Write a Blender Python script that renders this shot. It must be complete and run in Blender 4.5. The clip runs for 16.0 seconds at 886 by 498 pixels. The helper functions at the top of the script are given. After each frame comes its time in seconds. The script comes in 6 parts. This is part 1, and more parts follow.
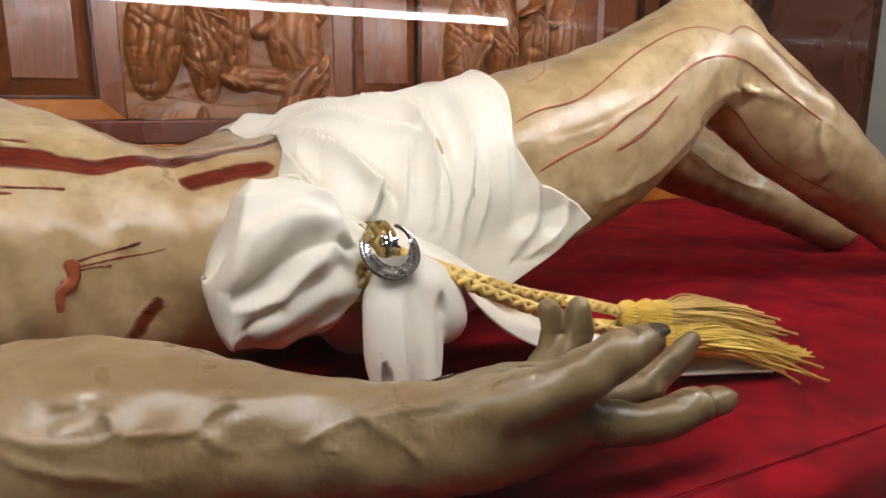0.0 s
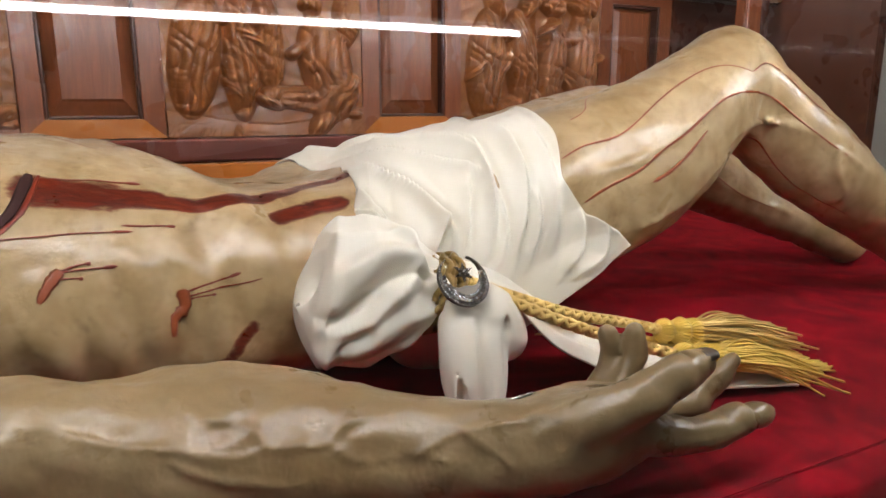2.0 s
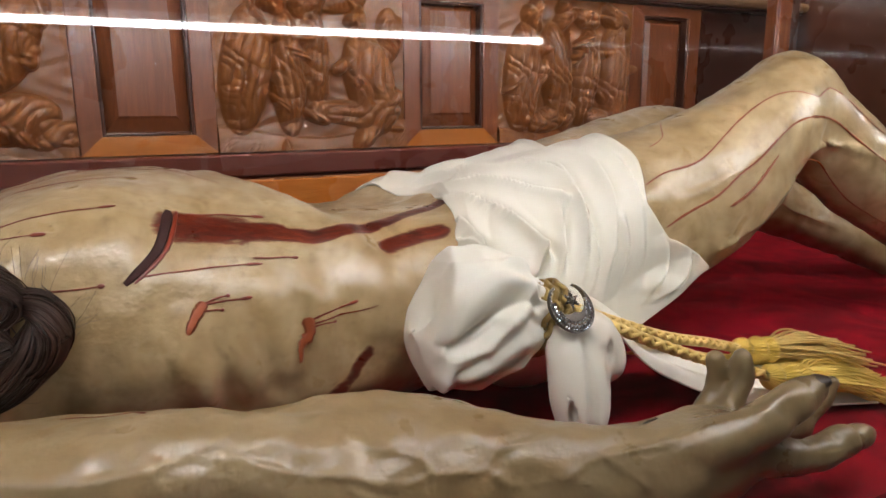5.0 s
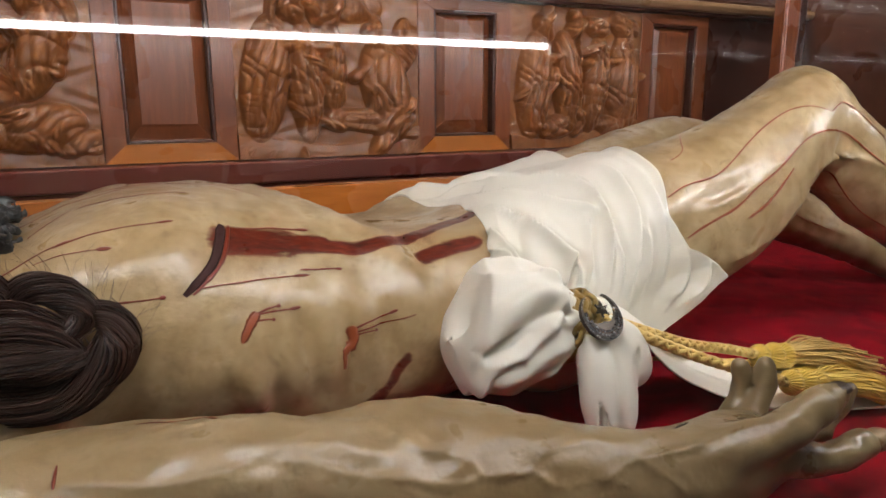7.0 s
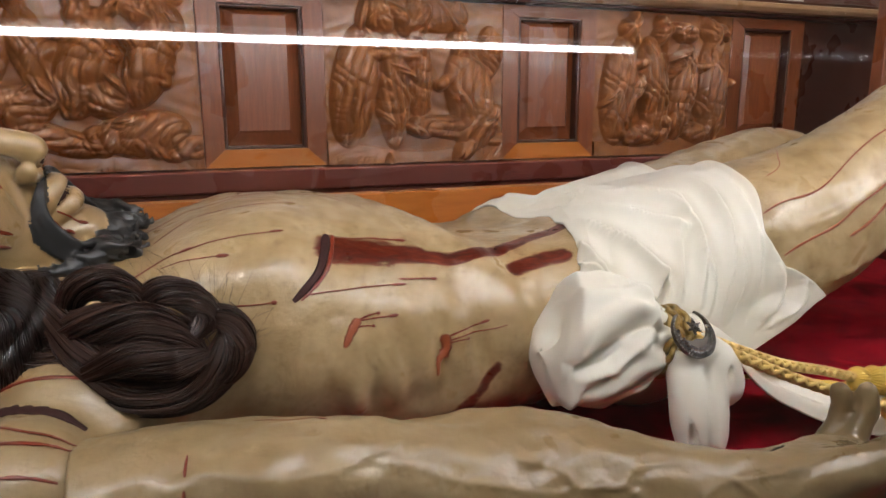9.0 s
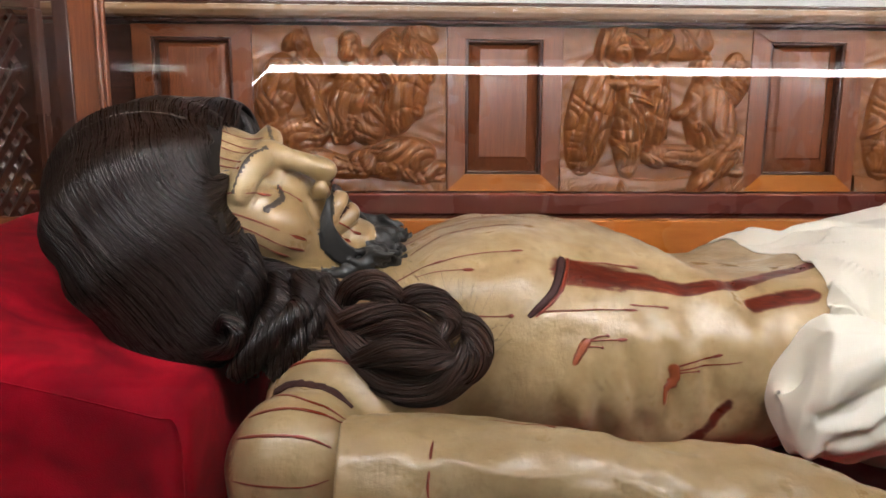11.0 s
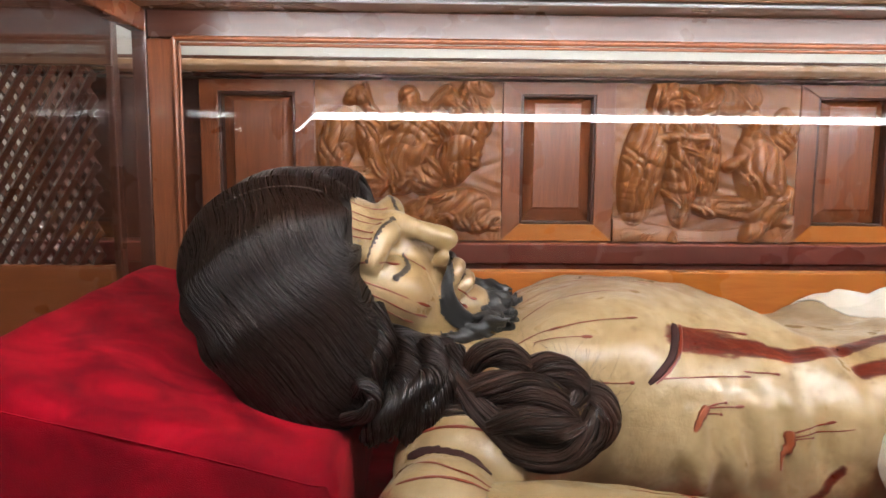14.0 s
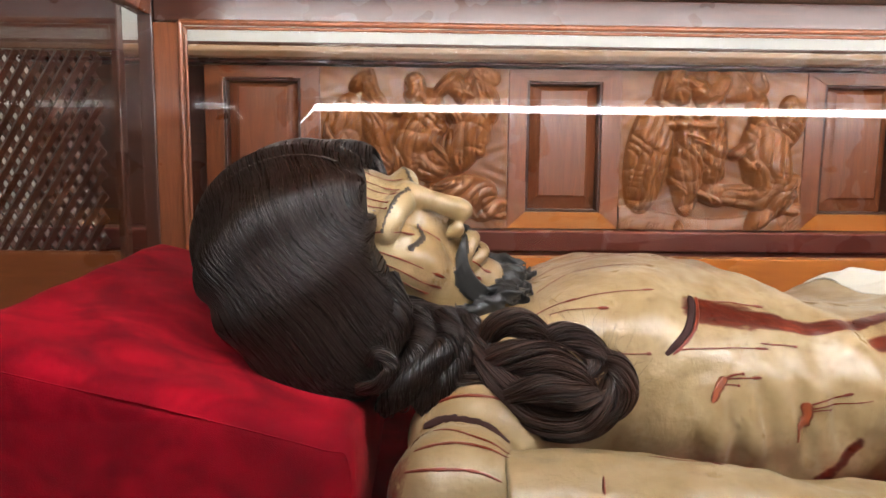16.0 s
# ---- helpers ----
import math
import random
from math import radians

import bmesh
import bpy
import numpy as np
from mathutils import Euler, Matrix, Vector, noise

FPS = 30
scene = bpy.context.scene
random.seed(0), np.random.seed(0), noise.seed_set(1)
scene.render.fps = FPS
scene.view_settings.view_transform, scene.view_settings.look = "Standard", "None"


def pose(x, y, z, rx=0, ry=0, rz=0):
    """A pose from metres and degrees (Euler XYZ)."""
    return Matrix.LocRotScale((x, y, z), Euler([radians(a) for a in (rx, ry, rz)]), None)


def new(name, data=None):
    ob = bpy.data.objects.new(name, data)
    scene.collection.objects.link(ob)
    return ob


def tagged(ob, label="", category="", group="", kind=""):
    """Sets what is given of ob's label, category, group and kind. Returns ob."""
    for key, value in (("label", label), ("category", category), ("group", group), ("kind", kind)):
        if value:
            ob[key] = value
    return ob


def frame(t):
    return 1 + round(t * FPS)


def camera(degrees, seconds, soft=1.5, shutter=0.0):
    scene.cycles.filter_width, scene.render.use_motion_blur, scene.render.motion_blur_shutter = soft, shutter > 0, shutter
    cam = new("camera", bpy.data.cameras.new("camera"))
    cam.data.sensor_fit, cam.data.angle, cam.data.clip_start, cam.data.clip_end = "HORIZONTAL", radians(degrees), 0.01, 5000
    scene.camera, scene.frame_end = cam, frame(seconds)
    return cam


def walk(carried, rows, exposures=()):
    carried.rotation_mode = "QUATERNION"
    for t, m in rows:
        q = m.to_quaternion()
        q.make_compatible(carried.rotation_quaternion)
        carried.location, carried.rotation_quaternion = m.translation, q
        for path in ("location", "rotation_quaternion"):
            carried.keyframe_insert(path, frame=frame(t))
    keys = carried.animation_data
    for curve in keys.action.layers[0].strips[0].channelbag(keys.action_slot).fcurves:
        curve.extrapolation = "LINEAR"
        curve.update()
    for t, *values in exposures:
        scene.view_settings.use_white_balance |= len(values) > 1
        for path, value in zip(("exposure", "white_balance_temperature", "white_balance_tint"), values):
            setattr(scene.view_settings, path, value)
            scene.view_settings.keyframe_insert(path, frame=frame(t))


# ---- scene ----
cam = camera(66.6, 16.0)
METRES, EYE, TILT, LEAN, TURN = 0.60, 0.2424, -12.0, 0.0, -27.0
ROWS = [
    (0.0, 0.0, 0.0, 0.0, 0.0, 0.0, 0.0),
    (0.5, -0.0086, -0.018, 0.0066, -0.01, -0.03, 0.09),
    (1.0, -0.0231, -0.0519, 0.0184, -0.0, 0.03, 0.1),
    (1.5, -0.0529, -0.089, 0.0332, -0.0, 0.04, 0.15),
    (2.0, -0.0959, -0.1104, 0.0433, 0.04, -0.0, 0.1),
    (2.5, -0.1263, -0.1255, 0.051, 0.1, -0.04, 0.12),
    (3.0, -0.1622, -0.133, 0.0583, 0.08, -0.03, 0.12),
    (3.5, -0.2035, -0.1341, 0.0707, 0.12, -0.06, 0.11),
    (4.0, -0.2298, -0.1393, 0.0804, 0.14, -0.07, 0.24),
    (6.5, -0.3006, -0.2027, 0.0987, 0.11, 0.03, 0.34),
    (7.0, -0.3178, -0.2149, 0.1066, 0.12, 0.02, 0.25),
    (7.5, -0.3282, -0.2244, 0.1141, 0.13, 0.06, 0.29),
    (8.0, -0.3278, -0.2292, 0.123, 0.14, 0.08, 0.44),
    (8.5, -0.3418, -0.2336, 0.1239, 0.15, 0.09, 0.23),
    (9.0, -0.3525, -0.25, 0.1242, 6.15, 0.06, -1.16),
    (9.5, -0.3504, -0.2712, 0.1225, 14.68, -0.19, -3.09),
    (10.0, -0.3476, -0.2893, 0.1207, 22.17, -0.62, -4.76),
    (12.5, -0.3922, -0.3515, 0.118, 25.18, 4.13, -5.46),
    (13.0, -0.4018, -0.3619, 0.1352, 25.2, 4.1, -5.48),
    (13.5, -0.4509, -0.3994, 0.1411, 25.18, 4.12, -5.51),
    (14.0, -0.5172, -0.4459, 0.1508, 25.17, 4.09, -5.66),
    (14.5, -0.4763, -0.4608, 0.1614, 25.17, 4.11, -5.47),
    (15.0, -0.4316, -0.4496, 0.1347, 25.14, 4.07, -5.49),
    (15.5, -0.4525, -0.4312, 0.1106, 25.07, 4.14, -5.57),
    (16.0, -0.5428, -0.4449, 0.0998, 25.05, 4.09, -5.74),
]
walk(cam, [(t, pose(0, 0, EYE, TILT, LEAN, TURN) @ pose(METRES * x, METRES * y, METRES * z, 90 + pitch, roll, yaw)) for t, x, y, z, yaw, pitch, roll in ROWS],
     [(0.0, 0.22), (2.0, 0.12), (4.0, -0.03), (8.5, -0.05), (10.2, 0.05), (12.3, 0.54), (16.0, 0.56)])

# ---- world and light ----
world = bpy.data.worlds.new("room_air")
scene.world = world
world.use_nodes = True
world.node_tree.nodes["Background"].inputs[0].default_value = (0.9, 0.95, 1.0, 1)
world.node_tree.nodes["Background"].inputs[1].default_value = 0.02
LED_POWER = 54.0
ADDED_REAR_POWER = 20.0
ADDED_LAMP = 33.0


# ---- helpers of this scene ----
def part(name, bm, material, parent=None, label="", smooth=True):
    me = bpy.data.meshes.new(name)
    bm.normal_update()
    bm.to_mesh(me)
    bm.free()
    for m in material if isinstance(material, (list, tuple)) else [material]:
        me.materials.append(m)
    if smooth:
        me.polygons.foreach_set("use_smooth", [True] * len(me.polygons))
    ob = new(name, me)
    ob.parent = parent
    if label:
        ob["label"] = label
    return ob


def raw_part(name, verts, quads, material, parent=None, label="", smooth=True, ids=None):
    me = bpy.data.meshes.new(name)
    me.from_pydata([tuple(v) for v in verts], [], [tuple(int(i) for i in q) for q in quads])
    for m in material if isinstance(material, (list, tuple)) else [material]:
        me.materials.append(m)
    if smooth:
        me.polygons.foreach_set("use_smooth", [True] * len(me.polygons))
    if ids is not None:
        me.polygons.foreach_set("material_index", [int(i) for i in ids])
    me.update()
    ob = new(name, me)
    ob.parent = parent
    if label:
        ob["label"] = label
    return ob


def empty(name, place=(0, 0, 0)):
    ob = new(name)
    ob.location = place
    return ob


def box(bm, lo, hi, bevel=0.0):
    lo, hi = Vector(lo), Vector(hi)
    made = bmesh.ops.create_cube(bm, size=1.0, matrix=Matrix.Translation((lo + hi) / 2) @ Matrix.Diagonal((*(hi - lo), 1)))
    if bevel:
        edges = {e for v in made["verts"] for e in v.link_edges}
        bmesh.ops.bevel(bm, geom=list(edges), offset=bevel, segments=2, profile=0.5, affect="EDGES")
    return bm


def boxed(lo, hi, bevel=0.0):
    return box(bmesh.new(), lo, hi, bevel)


def spline(points, n):
    """A smooth line through the points (Catmull-Rom), n samples."""
    p = np.array(points, float)
    p = np.vstack([2 * p[0] - p[1], p, 2 * p[-1] - p[-2]])
    out = []
    for s in np.linspace(0, len(p) - 3 - 1e-6, n):
        i = int(s)
        f = s - i
        a, b, c, d = p[i:i + 4]
        out.append(0.5 * (2 * b + (c - a) * f + (2 * a - 5 * b + 4 * c - d) * f * f + (3 * b - 3 * c + d - a) * f ** 3))
    return np.array(out)


def tube_arrays(path, radii, sides=6, flat=1.0, up=(0, 0, 1)):
    """Verts and faces of a tube along a path; flat squeezes it along up."""
    path = np.array(path, float)
    n = len(path)
    radii = np.broadcast_to(np.array(radii, float), (n,))
    tan = np.gradient(path, axis=0)
    tan /= np.linalg.norm(tan, axis=1)[:, None] + 1e-12
    up = np.broadcast_to(np.array(up, float), (n, 3))
    side = np.cross(tan, up)
    bad = np.linalg.norm(side, axis=1) < 1e-3
    side[bad] = np.cross(tan[bad], (0.0, 1.0, 0.01))
    side /= np.linalg.norm(side, axis=1)[:, None]
    nor = np.cross(side, tan)
    a = np.arange(sides) * 2 * math.pi / sides
    ring = path[:, None] + radii[:, None, None] * (np.cos(a)[None, :, None] * side[:, None] + flat * np.sin(a)[None, :, None] * nor[:, None])
    verts = ring.reshape(-1, 3)
    i, j = np.meshgrid(np.arange(n - 1), np.arange(sides), indexing="ij")
    k = (j + 1) % sides
    quads = np.stack([i * sides + j, i * sides + k, (i + 1) * sides + k, (i + 1) * sides + j], -1).reshape(-1, 4)
    return verts, quads


class Heap:
    """Gathers vertex and face arrays into one mesh."""

    def __init__(self):
        self.v, self.q, self.m, self.n = [], [], [], 0

    def add(self, verts, quads, mat=0):
        self.v.append(np.asarray(verts, float))
        self.q.append(np.asarray(quads, int) + self.n)
        self.m += [mat] * len(quads)
        self.n += len(verts)

    def tube(self, path, radii, sides=6, mat=0, flat=1.0, up=(0, 0, 1)):
        self.add(*tube_arrays(path, radii, sides, flat, up), mat)

    def part(self, name, material, parent=None, label="", smooth=True):
        return raw_part(name, np.vstack(self.v), np.vstack(self.q), material, parent, label, smooth, self.m)


class Clay:
    """A solid shaped from soft-blended forms on a grid, meshed at its skin."""

    def __init__(self, lo, hi, h):
        self.lo, self.h = np.array(lo, float), h
        self.n = np.ceil((np.array(hi) - lo) / h).astype(int) + 1
        self.axes = [(self.lo[i] + h * np.arange(self.n[i])).astype(np.float32) for i in range(3)]
        self.d = np.full(self.n, 0.05, np.float32)
        self.m = np.zeros(self.n, np.uint8)

    def _window(self, lo, hi, pad):
        s = []
        for i in range(3):
            a = int(np.floor((lo[i] - pad - self.lo[i]) / self.h))
            b = int(np.ceil((hi[i] + pad - self.lo[i]) / self.h)) + 1
            s.append(slice(max(a, 0), max(min(b, self.n[i]), 0)))
        grid = np.meshgrid(*(self.axes[i][s[i]] for i in range(3)), indexing="ij", sparse=True)
        return tuple(s), grid

    def _blend(self, s, d, k, mat, cut):
        old = self.d[s].copy()
        if old.size == 0:
            return
        if cut:
            d = -d
            h = np.clip(0.5 - 0.5 * (d - old) / k, 0, 1)
            self.d[s] = d * (1 - h) + old * h + k * h * (1 - h)
        else:
            h = np.clip(0.5 + 0.5 * (d - old) / k, 0, 1)
            self.d[s] = d * (1 - h) + old * h - k * h * (1 - h)
        if mat is not None:
            self.m[s] = np.where((d > old) if cut else (d < old), mat, self.m[s])

    def cone(self, a, b, ra, rb, k=0.012, mat=None, cut=False, squash=None):
        a, b = np.array(a, float), np.array(b, float)
        r = max(ra, rb) * 1.5
        s, g = self._window(np.minimum(a, b) - r, np.maximum(a, b) + r, k + 2 * self.h)
        q = [g[i] - a[i] for i in range(3)]
        ab = b - a
        if squash:
            axis, f = np.array(squash[0], float), squash[1]
            axis /= np.linalg.norm(axis)
            along = q[0] * axis[0] + q[1] * axis[1] + q[2] * axis[2]
            q = [q[i] + axis[i] * along * (1 / f - 1) for i in range(3)]
            ab = ab + axis * (ab @ axis) * (1 / f - 1)
        t = np.clip((q[0] * ab[0] + q[1] * ab[1] + q[2] * ab[2]) / (ab @ ab + 1e-12), 0, 1)
        d = np.sqrt(sum((q[i] - t * ab[i]) ** 2 for i in range(3))) - (ra + (rb - ra) * t)
        self._blend(s, d, k, mat, cut)

    def chain(self, points, radii, n=0, k=0.01, mat=None, cut=False, squash=None):
        if n:
            radii = np.interp(np.linspace(0, 1, n), np.linspace(0, 1, len(radii)), radii)
            points = spline(points, n)
        for i in range(len(points) - 1):
            self.cone(points[i], points[i + 1], radii[i], radii[i + 1], k, mat, cut, squash)

    def ball(self, c, r, rot=None, k=0.02, mat=None, cut=False):
        c, r = np.array(c, float), np.array(r, float) * np.ones(3)
        m = np.array(rot) if rot is not None else np.eye(3)
        ext = np.abs(m.T * r).max(axis=1) * 1.2 + r.max() * 0.15 if rot is not None else r * 1.1
        s, g = self._window(c - ext, c + ext, k + 2 * self.h)
        q = [g[i] - c[i] for i in range(3)]
        p = [(q[0] * m[i][0] + q[1] * m[i][1] + q[2] * m[i][2]) for i in range(3)]
        k0 = np.sqrt(sum((p[i] / r[i]) ** 2 for i in range(3)))
        k1 = np.sqrt(sum((p[i] / r[i] ** 2) ** 2 for i in range(3))) + 1e-9
        self._blend(s, k0 * (k0 - 1) / k1, k, mat, cut)

    def slab(self, axis, at, side, k=0.003):
        """Cuts away all that lies past a plane across an axis."""
        shape = [1, 1, 1]
        shape[axis] = -1
        d = ((self.axes[axis] - at) * side).reshape(shape)
        h = np.clip(0.5 - 0.5 * (d - self.d) / k, 0, 1)
        self.d = (d * (1 - h) + self.d * h + k * h * (1 - h)).astype(np.float32)

    def ripple(self, scale, amount, seed=0):
        """Uneven skin: a sum of soft waves in many directions."""
        rng = np.random.RandomState(seed)
        g = np.meshgrid(*self.axes, indexing="ij", sparse=True)
        for _ in range(7):
            w = rng.normal(size=3)
            w *= 2 * math.pi / (scale * rng.uniform(0.6, 1.6) * np.linalg.norm(w))
            self.d += (amount / 3 * np.sin(g[0] * w[0] + g[1] * w[1] + g[2] * w[2] + rng.uniform(0, 6))).astype(np.float32)

    def sample(self, x, y, z):
        f = [np.clip((c - self.lo[i]) / self.h, 0, self.d.shape[i] - 1.001) for i, c in enumerate((x, y, z))]
        k = [e.astype(int) for e in f]
        r = [e - i for e, i in zip(f, k)]
        return sum(self.d[k[0] + a, k[1] + b, k[2] + c] * np.abs(1 - a - r[0]) * np.abs(1 - b - r[1]) * np.abs(1 - c - r[2]) for a in (0, 1) for b in (0, 1) for c in (0, 1))

    def skin(self):
        d = self.d
        c = [d[i:d.shape[0] - 1 + i, j:d.shape[1] - 1 + j, k:d.shape[2] - 1 + k] for i in (0, 1) for j in (0, 1) for k in (0, 1)]
        count = sum((x < 0).astype(np.int8) for x in c)
        cells = np.argwhere((count > 0) & (count < 8))
        corner = np.array([(i, j, k) for i in (0, 1) for j in (0, 1) for k in (0, 1)])
        val = np.stack([x[tuple(cells.T)] for x in c], 1)
        total, num = np.zeros((len(cells), 3)), np.zeros(len(cells))
        for a in range(8):
            for b in range(a + 1, 8):
                if np.abs(corner[a] - corner[b]).sum() != 1:
                    continue
                cross = (val[:, a] < 0) != (val[:, b] < 0)
                t = val[:, a] / (val[:, a] - val[:, b] + 1e-12)
                total += np.where(cross[:, None], corner[a] + t[:, None] * (corner[b] - corner[a]), 0)
                num += cross
        verts = self.lo + self.h * (cells + total / num[:, None])
        index = np.full(np.array(d.shape) - 1, -1, np.int32)
        index[tuple(cells.T)] = np.arange(len(cells))
        quads, mats = [], []
        for ax in range(3):
            lo = [slice(0, n) for n in d.shape]
            hi = list(lo)
            lo[ax], hi[ax] = slice(0, d.shape[ax] - 1), slice(1, d.shape[ax])
            ins = d < 0
            at = np.argwhere(ins[tuple(lo)] != ins[tuple(hi)])
            u, v = (ax + 1) % 3, (ax + 2) % 3
            at = at[(at[:, u] > 0) & (at[:, v] > 0) & (at[:, u] < d.shape[u] - 1) & (at[:, v] < d.shape[v] - 1)]
            if not len(at):
                continue
            def cell(du, dv):
                e = at.copy()
                e[:, u] += du
                e[:, v] += dv
                return index[tuple(e.T)]
            q = np.stack([cell(-1, -1), cell(0, -1), cell(0, 0), cell(-1, 0)], 1)
            flip = ~ins[tuple(at.T)]
            q[flip] = q[flip][:, ::-1]
            quads.append(q)
            mats.append(self.m[tuple(at.T)])
        return verts, np.vstack(quads), np.concatenate(mats)


# ---- materials ----
class Nodes:
    def __init__(self, name):
        self.mat = bpy.data.materials.new(name)
        self.mat.use_nodes = True
        self.t = self.mat.node_tree
        self.b = self.t.nodes["Principled BSDF"]
        self.co = self.add("ShaderNodeTexCoord").outputs["Object"]

    def add(self, kind, **kw):
        n = self.t.nodes.new(kind)
        for k, v in kw.items():
            setattr(n, k, v)
        return n

    def link(self, a, b):
        self.t.links.new(a, b)

    def stretch(self, scale, rot=(0, 0, 0)):
        m = self.add("ShaderNodeMapping")
        m.inputs["Scale"].default_value = scale
        m.inputs["Rotation"].default_value = [radians(a) for a in rot]
        self.link(self.co, m.inputs[0])
        return m.outputs[0]

    def noise(self, scale, detail=4, rough=0.6, vec=None, distort=0.0):
        n = self.add("ShaderNodeTexNoise")
        n.inputs["Scale"].default_value, n.inputs["Detail"].default_value = scale, detail
        n.inputs["Roughness"].default_value, n.inputs["Distortion"].default_value = rough, distort
        self.link(vec or self.co, n.inputs["Vector"])
        return n.outputs["Fac"]

    def ramp(self, fac, stops):
        n = self.add("ShaderNodeValToRGB")
        e = n.color_ramp.elements
        while len(e) < len(stops):
            e.new(0.5)
        for el, (p, c) in zip(e, stops):
            el.position = p
            el.color = (*c, 1) if isinstance(c, tuple) else (c, c, c, 1)
        self.link(fac, n.inputs[0])
        return n.outputs[0]

    def mix(self, fac, a, b, blend="MIX"):
        n = self.add("ShaderNodeMix", data_type="RGBA", blend_type=blend)
        for sock, v in ((n.inputs["Factor"], fac), (n.inputs[6], a), (n.inputs[7], b)):
            if isinstance(v, (int, float)):
                sock.default_value = v if sock is n.inputs["Factor"] else (v, v, v, 1)
            elif isinstance(v, tuple):
                sock.default_value = (*v, 1)
            else:
                self.link(v, sock)
        return n.outputs[2]

    def math(self, op, a, b=0.0):
        n = self.add("ShaderNodeMath", operation=op)
        for sock, v in zip(n.inputs, (a, b)):
            if isinstance(v, (int, float)):
                sock.default_value = v
            else:
                self.link(v, sock)
        return n.outputs[0]

    def attr(self, name):
        return self.add("ShaderNodeAttribute", attribute_name=name).outputs["Fac"]

    def bump(self, height, strength, distance=0.001):
        n = self.add("ShaderNodeBump")
        n.inputs["Strength"].default_value, n.inputs["Distance"].default_value = strength, distance
        self.link(height, n.inputs["Height"])
        self.link(n.outputs[0], self.b.inputs["Normal"])

    def set(self, **kw):
        for k, v in kw.items():
            s = self.b.inputs[k.replace("_", " ")]
            if isinstance(v, (int, float)):
                s.default_value = v
            elif isinstance(v, tuple):
                s.default_value = (*v, 1)
            else:
                self.link(v, s)
        return self.mat


def wood(name, dark, light, along=(1, 14, 14), rough=0.28, scale=7.0):
    n = Nodes(name)
    grain = n.noise(scale, 6, 0.65, n.stretch(along), 1.2)
    fine = n.noise(60, 3, 0.6, n.stretch(along))
    cloud = n.noise(5, 3)
    col = n.ramp(grain, [(0.3, dark), (0.7, light)])
    col = n.mix(n.math("MULTIPLY", fine, 0.45), col, dark)
    col = n.mix(n.math("MULTIPLY", cloud, 0.35), col, tuple(c * 0.6 for c in dark))
    n.bump(fine, 0.12, 0.0006)
    return n.set(Base_Color=col, Roughness=n.ramp(cloud, [(0.3, rough * 0.8), (0.7, rough * 1.35)]), Coat_Weight=0.18, Coat_Roughness=0.12)


def plain(name, colour, rough=0.5, metal=0.0, bump=0.2, scale=40.0, vary=0.25):
    n = Nodes(name)
    a, b = n.noise(scale, 4), n.noise(scale / 8, 3)
    col = n.mix(n.math("MULTIPLY", a, vary), colour, tuple(c * 0.6 for c in colour))
    col = n.mix(n.math("MULTIPLY", b, vary), col, tuple(min(c * 1.25, 1) for c in colour))
    n.bump(a, bump, 0.0006)
    return n.set(Base_Color=col, Roughness=n.ramp(b, [(0.3, rough * 0.85), (0.7, min(rough * 1.2, 1))]), Metallic=metal)


def glow(name, colour, power):
    n = Nodes(name)
    return n.set(Base_Color=(0.9, 0.9, 0.9), Emission_Color=colour, Emission_Strength=power)


def glass_sheet():
    n = Nodes("clear_glass")
    t = n.t
    lw = n.add("ShaderNodeLayerWeight")
    lw.inputs[0].default_value = 0.5
    f = n.math("ADD", n.math("MULTIPLY", n.math("POWER", lw.outputs["Facing"], 5.0), 0.9), 0.043)
    clear, gloss, mix = n.add("ShaderNodeBsdfTransparent"), n.add("ShaderNodeBsdfGlossy"), n.add("ShaderNodeMixShader")
    clear.inputs[0].default_value = (0.985, 0.99, 0.985, 1)
    smear = n.noise(9, 3)
    gloss.inputs["Roughness"].default_value = 0.012
    n.link(n.ramp(smear, [(0.45, 0.004), (0.8, 0.03)]), gloss.inputs["Roughness"])
    n.link(f, mix.inputs[0])
    n.link(clear.outputs[0], mix.inputs[1])
    n.link(gloss.outputs[0], mix.inputs[2])
    n.link(mix.outputs[0], t.nodes["Material Output"].inputs["Surface"])
    return n.mat


